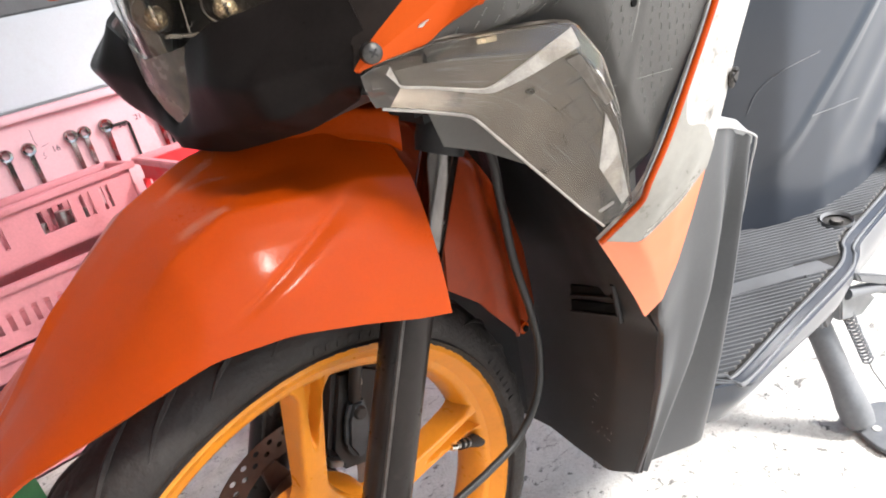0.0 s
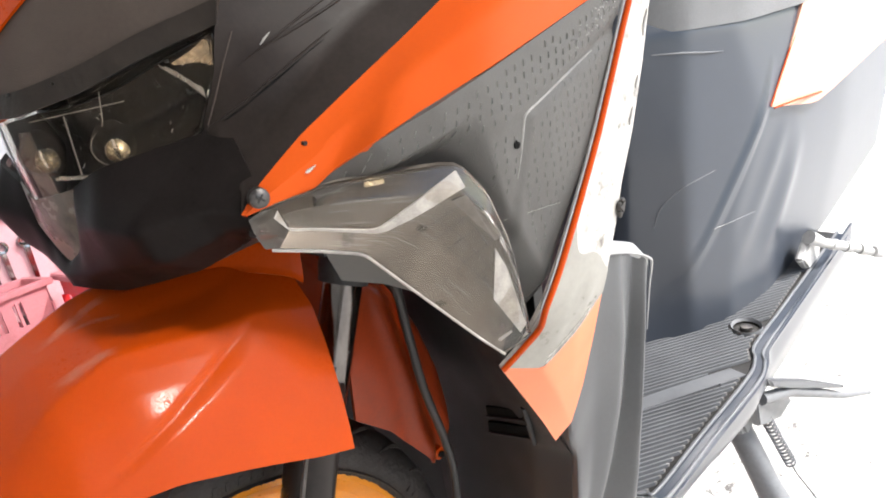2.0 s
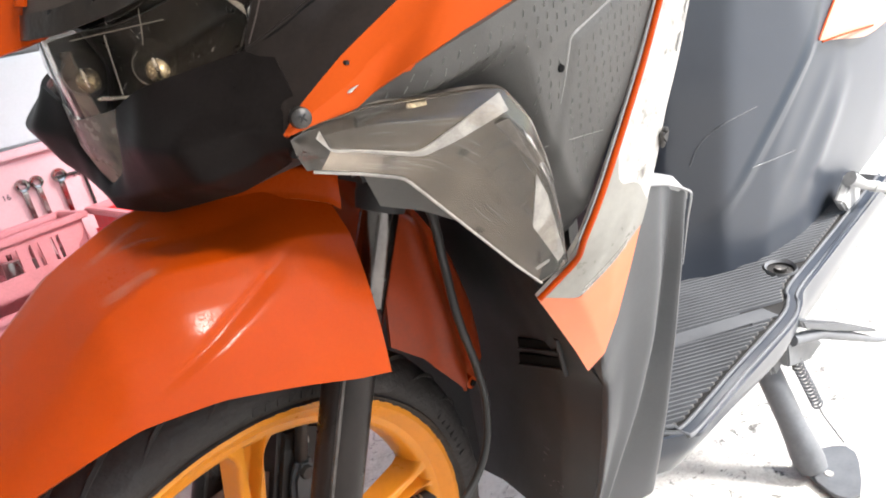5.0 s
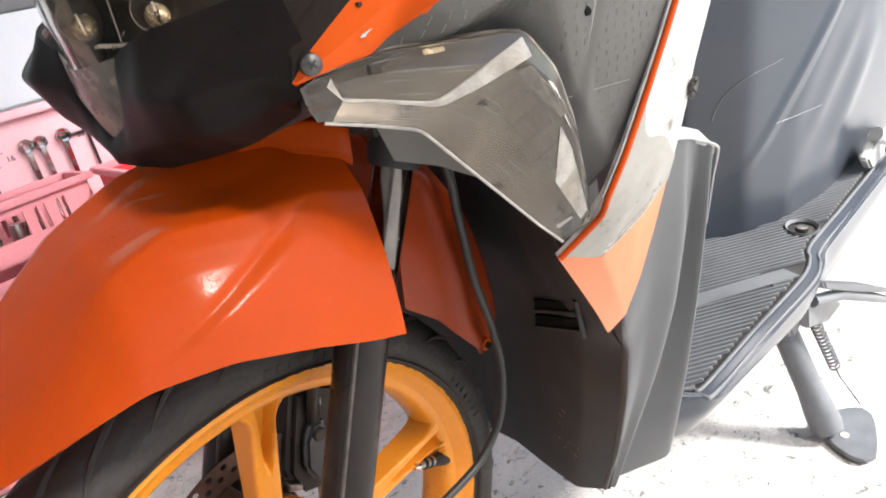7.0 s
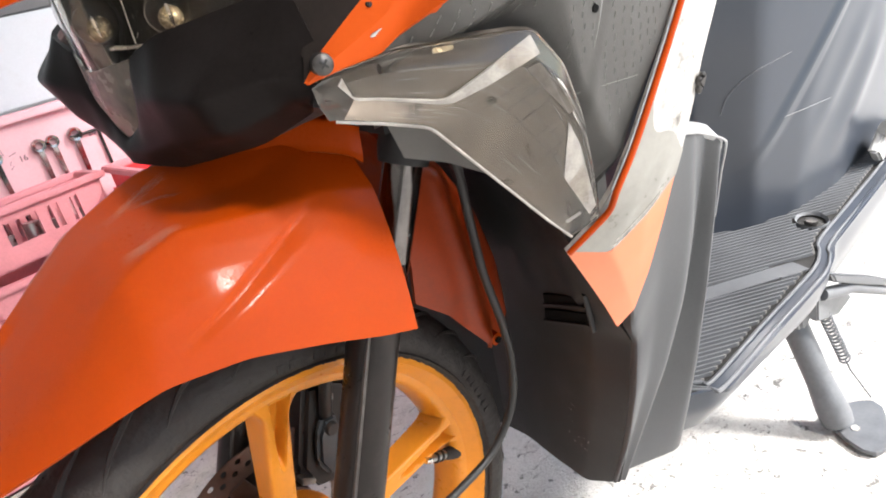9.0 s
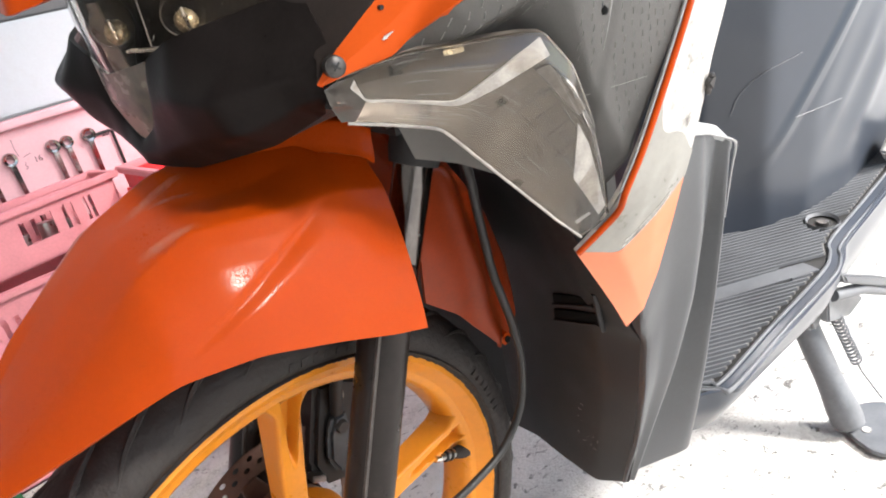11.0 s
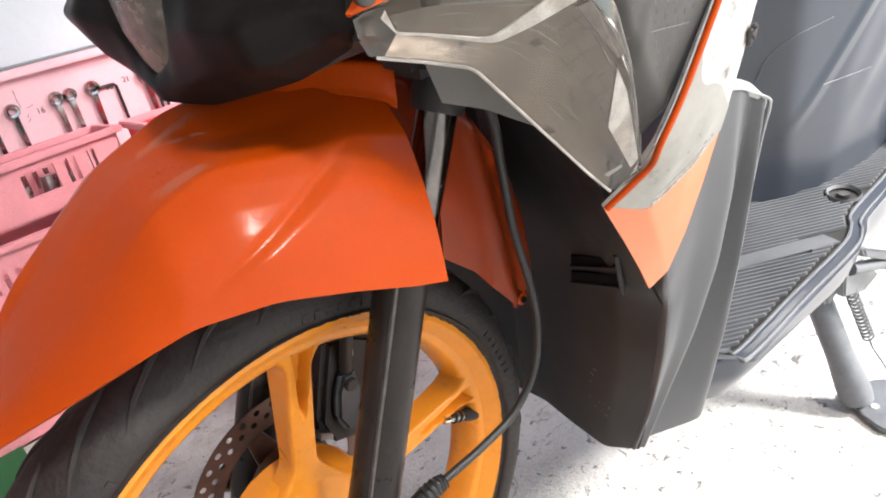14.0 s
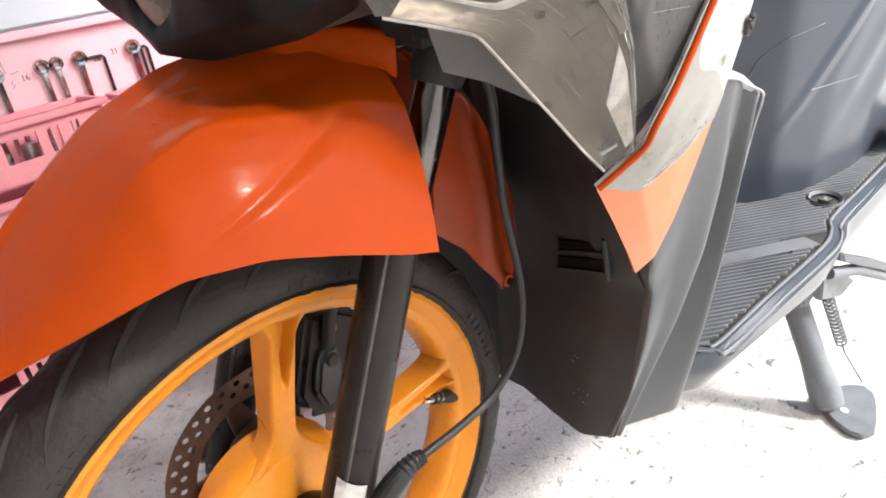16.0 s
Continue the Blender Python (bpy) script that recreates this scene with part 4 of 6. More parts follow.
part("panel_tip", sheet([[(0.182, -0.1680, 0.4935), (0.2022, -0.1846, 0.4856), (0.2260, -0.1950, 0.5015), (0.2517, -0.2000, 0.5167)],
                         [(0.1950, -0.1725, 0.4640), (0.2105, -0.1850, 0.4660), (0.2250, -0.1915, 0.4760), (0.2410, -0.1970, 0.4890)],
                         [(0.2075, -0.1750, 0.4370), (0.2190, -0.1835, 0.4450), (0.2260, -0.1868, 0.4500), (0.2335, -0.1905, 0.4560)],
                         [(0.2170, -0.1752, 0.4165), (0.2268, -0.1817, 0.4262), (0.2273, -0.1819, 0.4268), (0.2280, -0.1822, 0.4275)]], 31, 28, 0.003, (0.3, 1, 0), 1, 1), ORANGE_PALE, panel, "orange tip of the side panel, paled for the light on it", 30)
reach = [0.50 - 0.38 * u ** 1.4 + 0.030 * math.sin(9 * u + 1) * (1 - u) for u in np.linspace(0, 1, 25)]
film_grid = np.array([[[np.interp(84 * q * v, np.arange(85), panel_grid[:, i, a]) - (0.0003, 0.0008, 0)[a] for a in range(3)] for i, q in enumerate(reach)] for v in np.linspace(0.0, 1, 40)])
film = solid_sheet(film_grid, 0.0006, (0.3, 1, 0))
part("grey_film", film, GREY_STICKER, panel, "worn grey translucent film")
for k in range(11):
    for r in range(2):
        i, j = 1 + r * 2, 8 + k
        p0, p1, p2 = Vector(panel_grid[i, j]), Vector(panel_grid[i + 1, j]), Vector(panel_grid[i, j + 1])
        lift = Vector((-0.0004, -0.0014, 0))
        part("lettering_bar", slab([p0 + lift, p0.lerp(p2, 0.72) + lift, p0.lerp(p2, 0.72) + (p1 - p0) * 0.7 + lift, p0 + (p1 - p0) * 0.7 + lift], (0, 0.0008, 0)), WHITE_STICKER, panel)
part("orange_trim", tube(curve([(x - 0.001, y - 0.003, z) for x, y, z in red], 70), 0.0019, 10), ORANGE, panel, "thin orange edge trim")
part("trim_light_edge", tube(curve([(x - 0.0042, y - 0.0016, z + 0.0012) for x, y, z in red[3:]], 50), 0.0008, 8), GREY_EDGE, panel)
clip_at = Vector((0.2750, -0.2040, 0.5640))
part("panel_screw", join(ball(tuple(clip_at), 0.0034, (0.9, 0.7, 1.1), 10), ball(tuple(clip_at + Vector((0.0014, -0.0006, 0.0038))), 0.0025, (1, 0.8, 0.8), 8), ball(tuple(clip_at + Vector((-0.0012, 0, -0.0040))), 0.0026, (0.8, 0.8, 1.1), 8),
                          slab([tuple(clip_at + Vector(q)) for q in ((-0.003, -0.002, 0.001), (0.002, -0.003, 0.004), (0.004, -0.002, 0.002), (-0.001, -0.003, -0.003))], (0.0004, 0.0014, 0))), SCREW, panel, "dark mangled clip at the panel edge")
for u, r, w in ((0.62, 0.0016, 0.006), (0.70, 0.0010, 0.004), (0.80, 0.0014, 0.008), (0.88, 0.0012, 0.006)):
    q = panel_grid[int(84 * u)]
    p, d = Vector(q[21]), (Vector(panel_grid[int(84 * u) + 3][21]) - Vector(q[21])).normalized()
    lift = Vector((-0.0004, -0.0012, 0))
    part("grime_mark", slab([tuple(p + lift + d * w * c + Vector((1, -0.1, 0.3)) * r * e) for c, e in ((-1, 0.1), (-0.4, -0.8), (0.3, -0.5), (1, 0.2), (0.5, 0.9), (-0.3, 0.6))], (0, 0.0006, 0)), GREY_EDGE, panel)

# grey textured panel
grey_top = [(0.100, -0.141, 0.634), (0.112, -0.149, 0.640), (0.124, -0.168, 0.6505), (0.150, -0.184, 0.660), (0.175, -0.191, 0.667), (0.235, -0.1975, 0.6800), (0.310, -0.199, 0.6940)]
grey_mid = [(0.106, -0.138, 0.626), (0.122, -0.150, 0.630), (0.136, -0.165, 0.632), (0.160, -0.180, 0.634), (0.190, -0.192, 0.636), (0.225, -0.196, 0.636), (0.2845, -0.197, 0.640)]
grey_low = [(0.112, -0.134, 0.605), (0.130, -0.146, 0.605), (0.150, -0.160, 0.603), (0.180, -0.176, 0.598), (0.200, -0.186, 0.594), (0.225, -0.192, 0.594), (0.252, -0.1955, 0.598)]
grey_bot = [(0.125, -0.130, 0.57), (0.145, -0.140, 0.56), (0.165, -0.152, 0.545), (0.185, -0.166, 0.53), (0.192, -0.174, 0.52), (0.196, -0.182, 0.523), (0.201, -0.188, 0.532)]
def panel_shape(g):
    """A raised ridge across the textured field and a smooth slope down to the lamp."""
    x, z = g[..., 0], g[..., 2]
    g = g.copy()
    d3, s3 = line_dist(x, z, (0.176, 0.640), (0.209, 0.552))
    g[..., 1] += np.clip(d3, 0, 0.019) * 0.8 * np.clip(s3 * 8 + 1, 0, 1)
    d4, s4 = line_dist(x, z, (0.1791, 0.6376), (0.283, 0.6703))
    g[..., 1] += np.clip(d4, 0, 0.006) * 0.35 * np.clip(s4 * 10, 0, 1)
    d5, s5 = line_dist(x, z, (0.2692, 0.6582), (0.2080, 0.6412))
    d6, s6 = line_dist(x, z, (0.2060, 0.6400), (0.1995, 0.6069))
    inside = np.clip(np.minimum(-d5, -d6) / 0.004, 0, 1)
    g[..., 1] -= 0.0016 * inside
    return g


grey = part("grey_panel", sheet([grey_top, grey_mid, grey_low, grey_bot], 90, 70, 0.003, (0.3, 1, 0), 2, 2, panel_shape), GREY_PANEL, scooter, "grey side panel with rows of small raised pips")
part("panel_hole", lathe([(0.0, -0.0003), (0.0026, -0.0003), (0.0026, 0.003), (0, 0.003)], 12, (0.1990, -0.1895, 0.6268)), VOID, grey)


field = panel_shape(grid_points([grey_top, grey_mid, grey_low, grey_bot], 180, 140, 2, 2)).reshape(-1, 3)


def on_panel(x, z, lift=0.0):
    q = field[np.argmin((field[:, 0] - x) ** 2 + (field[:, 2] - z) ** 2)]
    return (x, q[1] - lift, z)


def pips():
    """Short upright raised dashes in staggered rows over the textured fields."""
    low = np.array(red)
    spots = []
    for i in range(38):
        for j in range(25):
            x = 0.118 + 0.0066 * i - 0.0006 * j + (0.0012 if j % 2 else 0.0)
            z = 0.556 + 0.0058 * j + 0.0009 * i % 0.0029
            top = np.interp(x, [p[0] for p in grey_top], [p[2] for p in grey_top]) - 0.0040
            side = np.interp(z, low[:, 2], low[:, 0]) - 0.012
            upper = line_dist(x, z, (0.1791, 0.6376), (0.283, 0.6703))[0] < -0.0015 and line_dist(x, z, (0.1140, 0.6330), (0.1791, 0.6376))[0] < -0.0015
            right = x > np.interp(z, [0.55, 0.6069, 0.62, 0.6375, 0.6495, 0.659], [0.206, 0.2035, 0.206, 0.210, 0.240, 0.276])
            near = 0.182 < x < 0.199 and 0.604 < z < 0.634 and math.hypot(x - 0.199, z - 0.6268) > 0.005
            if z < top and x < side and (upper or right or near):
                spots.append((x, z, 1.0 if upper else 0.6))
    bm = bmesh.new()
    for x, z, k in spots:
        a, b = Vector(on_panel(x, z)), Vector(on_panel(x - 0.0003, z - 0.0036))
        t = (b - a).normalized()
        s = t.cross(Vector((0.3, 0.95, 0))).normalized() * 0.00030 * k
        o = Vector((-0.3, -0.95, 0)) * 0.0006 * k
        v = [bm.verts.new(q) for q in (a - s, a + s, b + s, b - s, a + o + t * 0.0006, b + o - t * 0.0006)]
        bm.faces.new((v[0], v[1], v[4]))
        bm.faces.new((v[1], v[2], v[5], v[4]))
        bm.faces.new((v[2], v[3], v[5]))
        bm.faces.new((v[3], v[0], v[4], v[5]))
    bmesh.ops.recalc_face_normals(bm, faces=bm.faces)
    return bm


part("panel_ridge", tube(soft([on_panel(x, z) for x, z in ((0.2720, 0.6590), (0.2342, 0.6495), (0.2065, 0.6410), (0.2050, 0.6392), (0.2020, 0.6200), (0.1995, 0.6069))], 60, 1), list(np.linspace(0.0003, 0.0009, 20)) + [0.0009] * 24 + list(np.linspace(0.0009, 0.0002, 16)), 8), GREY_EDGE, grey)
part("panel_scratch", tube(curve([(0.1919, -0.1786, 0.5856), (0.2070, -0.1871, 0.5858), (0.2292, -0.1921, 0.5834)], 14), 0.0002, 5), SCRATCH, grey)
rngp = random.Random(23)
for k in range(46):
    u = rngp.random()
    x, z = 0.244 + 0.050 * u + rngp.uniform(-0.004, 0.004), 0.6655 + 0.0185 * u + rngp.uniform(-0.006, 0.004)
    dx, dz = rngp.uniform(-0.0022, 0.0022), rngp.uniform(-0.0016, 0.0016)
    part("rubbed_spot", tube([on_panel(x, z), on_panel(x + dx, z + dz), on_panel(x + dx * 1.3, z + dz * 0.4)], [0.0002, 0.0005, 0.0002], 5), GREY_EDGE, grey)
# Pips are coloured paler than the panel for the light their edges catch.
tagged(part("pip_texture", pips(), GREY_EDGE, grey), kind="stuff")

# orange strip of the front cowl
strip_up = [(0.072, -0.126, 0.631), (0.083, -0.128, 0.641), (0.107, -0.1355, 0.6575), (0.140, -0.1455, 0.6750), (0.177, -0.151, 0.6912), (0.232, -0.157, 0.7160), (0.31, -0.168, 0.74), (0.36, -0.17, 0.80)]
strip_low = [(0.074, -0.128, 0.630), (0.086, -0.135, 0.6325), (0.103, -0.143, 0.634), (0.112, -0.150, 0.6415), (0.124, -0.1695, 0.652), (0.185, -0.1930, 0.6705), (0.285, -0.2000, 0.6900), (0.345, -0.203, 0.706)]
strip_mid = [tuple(0.5 * (np.array(a) + np.array(b)) + np.array((-0.001, -0.004, 0.001)) * min(1.0, math.dist(a, b) / 0.022)) for a, b in zip(strip_up, strip_low)]
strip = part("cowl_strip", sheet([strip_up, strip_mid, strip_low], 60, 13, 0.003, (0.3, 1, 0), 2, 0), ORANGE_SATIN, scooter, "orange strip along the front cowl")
chip = Vector((0.1030, -0.1432, 0.6432))
part("paint_chip", slab([tuple(chip + 0.6 * Vector(q)) for q in ((-0.0045, 0.0022, -0.0016), (-0.0015, 0.0010, -0.0018), (0.0010, 0, 0.0002), (0.0042, -0.0016, 0.0022), (0.0005, 0.0002, 0.0012), (-0.0025, 0.0014, 0.0004))], (-0.0003, -0.0010, 0)), WHITE_STICKER, strip, "bare pale chip in the paint")
screw = part("cowl_screw", lathe([(0.0, -0.0044), (0.0034, -0.0042), (0.0054, -0.0026), (0.0058, 0.001), (0.0058, 0.003), (0, 0.003)], 24, (0, 0, 0)), SCREW, strip, "dark cross-head screw")
screw.matrix_local = pose(0.0798, -0.1315, 0.6368, -8, 0, -22) @ Matrix.Scale(0.86, 4)
for rz in (0, 90):
    ob = part("screw_slot", block((-0.0026, -0.0048, -0.0005), (0.0026, -0.0036, 0.0005)), CABLE_BLACK, screw)
    ob.matrix_local = pose(0, 0, 0, 0, 45 + rz, 0)
part("strip_hole", lathe([(0.0, -0.001), (0.0011, -0.001), (0.0011, 0.001), (0, 0.001)], 10, (0.1065, -0.1385, 0.6542)), CABLE_BLACK, strip)

# turn signal
sig = new("turn_signal")
sig.parent = scooter
top_edge = [(0.075, -0.127, 0.6275), (0.082, -0.132, 0.632), (0.105, -0.149, 0.635), (0.159, -0.183, 0.629), (0.172, -0.188, 0.609), (0.182, -0.189, 0.580), (0.187, -0.188, 0.554), (0.194, -0.185, 0.518)]
ridge_a = [(0.076, -0.131, 0.624), (0.086, -0.141, 0.628), (0.104, -0.155, 0.6275), (0.152, -0.1865, 0.6180), (0.164, -0.192, 0.602), (0.175, -0.194, 0.575), (0.182, -0.192, 0.551), (0.190, -0.188, 0.518)]
ridge_b = [(0.076, -0.131, 0.620), (0.088, -0.140, 0.6175), (0.104, -0.150, 0.6105), (0.124, -0.163, 0.603), (0.140, -0.172, 0.588), (0.158, -0.181, 0.561), (0.172, -0.184, 0.536), (0.186, -0.182, 0.512)]
low_edge = [(0.076, -0.126, 0.620), (0.081, -0.128, 0.610), (0.100, -0.138, 0.6025), (0.117, -0.149, 0.595), (0.134, -0.157, 0.570), (0.152, -0.165, 0.544), (0.168, -0.170, 0.522), (0.181, -0.174, 0.506)]
lens = part("lens", sheet([top_edge, ridge_a, ridge_b, low_edge], 57, 25, 0.0022, (0.5, 0.8, 0), 1, 1), SMOKE, sig, "scratched clear signal lens", 25)
off = np.array((0.010, 0.016, 0.0))
back = [[tuple(np.array(p) + off * k) for p in e] for e, k in ((top_edge, 0.25), (ridge_a, 1.0), (ridge_b, 1.0), (low_edge, 0.25))]
part("lamp_housing", sheet(back, 40, 20, 0.002, (0.5, 0.8, 0), 1, 1), GREY_HOUSING, sig, "dull silver lamp housing")
part("lens_end", sheet([[(0.0742, -0.1270, 0.6278), (0.0790, -0.1310, 0.6302), (0.0846, -0.1360, 0.6306)], [(0.0764, -0.1250, 0.6180), (0.0815, -0.1335, 0.6215), (0.0866, -0.1394, 0.6205)], [(0.0788, -0.1262, 0.6108), (0.0812, -0.1285, 0.6106), (0.0840, -0.1302, 0.6100)]], 12, 12, 0.0012, (0.5, 0.8, 0), 1, 1), LENS_EDGE, sig, "dark grey rounded end of the lens")
lens.visible_shadow = False
out = np.array((-0.00045, -0.0007, -0.0002))
ridge_up = [(0.0842, -0.1365, 0.6299), (0.0858, -0.1387, 0.6205), (0.0944, -0.1446, 0.6177), (0.1185, -0.1602, 0.6085), (0.1342, -0.1748, 0.6187), (0.1564, -0.1825, 0.6274)]
ridge_dn = [(0.0818, -0.1358, 0.6270), (0.0862, -0.1392, 0.6190), (0.0946, -0.1446, 0.6168), (0.1208, -0.1605, 0.6058), (0.1348, -0.1729, 0.6108), (0.1561, -0.1872, 0.6192)]
# Ridge and rim carry their bright reflection as a pale colour.
part("lens_ridge", solid_sheet(np.stack([evenly(ridge_up, 41, 2) + out, evenly(ridge_dn, 41, 2) + out]), 0.0012, (0.5, 0.8, 0)), PALE_GLINT, sig, "moulded ridge across the lens, its bright reflection painted pale", 60)
part("lens_rim", tube(soft([tuple(np.array(p) + out * 0.6) for p in low_edge[1:]], 40, 1), 0.0008, 8), PALE_GLINT, sig)
# Pale plates stand for bright glints along the lens edge.
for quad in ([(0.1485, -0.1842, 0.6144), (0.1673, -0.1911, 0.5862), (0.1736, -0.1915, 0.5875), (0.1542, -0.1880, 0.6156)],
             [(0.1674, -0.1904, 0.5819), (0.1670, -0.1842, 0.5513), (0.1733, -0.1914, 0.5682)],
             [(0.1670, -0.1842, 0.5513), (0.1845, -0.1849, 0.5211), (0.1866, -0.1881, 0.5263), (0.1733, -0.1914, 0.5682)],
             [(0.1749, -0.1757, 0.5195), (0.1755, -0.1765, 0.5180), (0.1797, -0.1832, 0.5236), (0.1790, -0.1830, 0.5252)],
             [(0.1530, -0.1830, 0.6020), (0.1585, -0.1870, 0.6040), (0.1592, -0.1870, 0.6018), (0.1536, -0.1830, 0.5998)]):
    part("glint_facet", slab([tuple(np.array(q) + out * 0.5) for q in quad], (0.0005, 0.0008, 0)), CELL if len(quad) == 4 and quad[0][2] > 0.6 else PALE_GLINT, sig)
lattice = grid_points([top_edge, ridge_a, ridge_b, low_edge], 57, 25, 1, 1)
inner = np.array((0.0010, 0.0018, 0))
for k, j in enumerate(range(27, 47, 3)):
    part("reflector_line", tube([lattice[i, j] + inner for i in range(9, 16 - k % 2)], 0.00022, 4), LAMP_DARK, sig)
for i in (10, 12, 14):
    part("reflector_line", tube([lattice[i, j] + inner for j in range(26, 45 - i % 4)], 0.00018, 4), LAMP_DARK, sig)
for i, j in ((10, 29), (12, 33), (11, 37), (13, 40), (10, 41)):
    part("reflector_cell", slab([tuple(lattice[a, b] + inner * 1.4) for a, b in ((i, j), (i + 1, j), (i + 1, j + 2), (i, j + 2))], (0.0004, 0.0006, 0)), CELL, sig)
part("signal_bulb", slab([(0.1215, -0.1555, 0.6280), (0.1300, -0.1605, 0.6275), (0.1300, -0.1605, 0.6300), (0.1215, -0.1555, 0.6305)], (0.001, 0.002, 0), 0.0004), BULB, sig)
rng = random.Random(5)
gp = grid_points([top_edge, ridge_a, ridge_b, low_edge], 57, 25, 1, 1)
for k in range(30):
    i, j, w = rng.randint(3, 22), rng.randint(14, 40), rng.randint(2, 6)
    path = [gp[i, j + q] + out * 0.35 for q in range(w + 1)]
    part("lens_scratch", tube(path, 0.00012, 4), SCRATCH, sig)

# headlight
part("steering_cover", block((0.112, -0.092, 0.600), (0.212, 0.092, 0.69), 0.01), CABLE_BLACK, scooter)
head = new("headlight")
head.parent = scooter
lens_ribs = [
    both([(0.098, -0.102, 0.709), (0.072, -0.076, 0.700), (0.053, -0.051, 0.690), (0.036, -0.028, 0.685), (0.029, 0, 0.684)]),
    both([(0.092, -0.102, 0.690), (0.070, -0.078, 0.682), (0.050, -0.053, 0.674), (0.035, -0.028, 0.668), (0.029, 0, 0.664)]),
    both([(0.081, -0.095, 0.666), (0.064, -0.074, 0.657), (0.049, -0.053, 0.651), (0.037, -0.031, 0.648), (0.031, 0, 0.642)]),
]
head_lens = part("headlight_lens", sheet(lens_ribs, 61, 25, 0.0022, (1, 0, 0)), CLEAR, head, "clear headlight lens, slightly hazy")
head_lens.visible_shadow = False
tongue = part("smoky_lens_tongue", sheet([both([(0.0385, -0.036, 0.648), (0.033, -0.018, 0.645), (0.0305, 0, 0.642)]), both([(0.0375, -0.031, 0.628), (0.033, -0.018, 0.625), (0.031, 0, 0.622)]),
                           both([(0.0395, -0.022, 0.606), (0.037, -0.011, 0.604), (0.036, 0, 0.603)])], 21, 15, 0.002, (1, 0, 0)), SMOKY, head, "smoky brown tongue of the headlight lens")
bowl_ribs = [both([(0.099, -0.100, 0.707), (0.085, -0.076, 0.699), (0.070, -0.050, 0.689), (0.056, -0.027, 0.684), (0.050, 0, 0.683)]),
                              both([(0.104, -0.097, 0.688), (0.094, -0.074, 0.680), (0.078, -0.050, 0.672), (0.064, -0.027, 0.666), (0.057, 0, 0.663)]),
                              both([(0.082, -0.094, 0.666), (0.072, -0.074, 0.658), (0.060, -0.052, 0.651), (0.052, -0.029, 0.646), (0.048, 0, 0.640)]),
                              both([(0.050, -0.016, 0.612), (0.0495, -0.014, 0.611), (0.049, -0.011, 0.610), (0.0475, -0.006, 0.608), (0.047, 0, 0.607)])]
part("headlight_bowl", sheet(bowl_ribs, 49, 30, 0.002, (1, 0, 0)), LAMP_DARK, head, "dark brown headlight reflector bowl")
bowl = grid_points(bowl_ribs, 49, 30, 2, 2)
for c in ((0.0410, -0.0105, 0.6650), (0.0625, -0.0450, 0.6645)):
    b = part("led_projector", ball(c, 0.0122, (0.8, 1, 1), 28), CLEAR, head, "clear projector lamp with a gold-tinted core")
    b.visible_shadow = False
    part("projector_core", ball((c[0] + 0.001, c[1] + 0.001, c[2] - 0.0035), 0.0060, (0.75, 1.0, 0.9), 16), BULB, b)
    e1, e2 = Vector((0.85, -0.53, 0)), Vector((0, 0, 1))
    rim_line = [Vector(c) + Vector((-0.0045, -0.0070, 0)) + 0.0092 * (math.cos(q) * e1 + math.sin(q) * e2) for q in np.linspace(2.0, 5.4, 22)]
    part("projector_rim", tube(rim_line, [0.0001] + [0.0003] * 20 + [0.0001], 6), CELL, b)
    part("projector_bracket", tube([(c[0] - 0.004, c[1] - 0.009, c[2] + 0.004), (c[0] - 0.004, c[1] - 0.0095, c[2]), (c[0] - 0.003, c[1] - 0.008, c[2] - 0.006)], [0.0006, 0.0012, 0.0005], 8), REFLECTOR, b)
part("reflector_blade", sheet([[(0.0805, -0.0785, 0.6985), (0.0855, -0.0865, 0.6925), (0.0905, -0.0945, 0.6845)], [(0.0815, -0.0790, 0.6960), (0.0860, -0.0865, 0.6895), (0.0905, -0.0945, 0.6800)]], 12, 4, 0.001, (1, 0, 0), 0, 0), REFLECTOR, head)
part("side_reflector", sheet([[(0.0850, -0.0825, 0.6975), (0.0920, -0.0920, 0.7020), (0.0985, -0.0975, 0.7070)], [(0.0860, -0.0830, 0.6965), (0.0935, -0.0925, 0.6960), (0.0965, -0.0975, 0.6935)]], 14, 8, 0.001, (1, 0, 0), 0, 0), SMOKY_MIRROR, head, "smoky mirrored corner reflector")
part("lamp_web", slab([(0.0345, 0.004, 0.682), (0.062, 0.004, 0.684), (0.062, 0.004, 0.640), (0.0345, 0.004, 0.640)], (0, 0.0015, 0)), LAMP_DARK, head)
part("bowl_trim", tube(curve([(0.0395, -0.0200, 0.6525), (0.0480, -0.0440, 0.6525), (0.0560, -0.0620, 0.6545), (0.0650, -0.0740, 0.6585)], 24), 0.0011, 8), REFLECTOR, head)
part("light_guide", sheet([[(0.0375, 0.006, 0.676), (0.0360, 0.0020, 0.652), (0.0365, -0.002, 0.630), (0.0445, -0.006, 0.6085)], [(0.0400, -0.006, 0.676), (0.0400, -0.0085, 0.652), (0.0400, -0.013, 0.630), (0.0465, -0.0105, 0.6095)]], 30, 6, 0.001, (1, 0, 0)), LIGHT_GUIDE, head, "smoky grey-brown light guide")
# Short pale rods scattered over the bowl as painted glints.
rngl = random.Random(9)
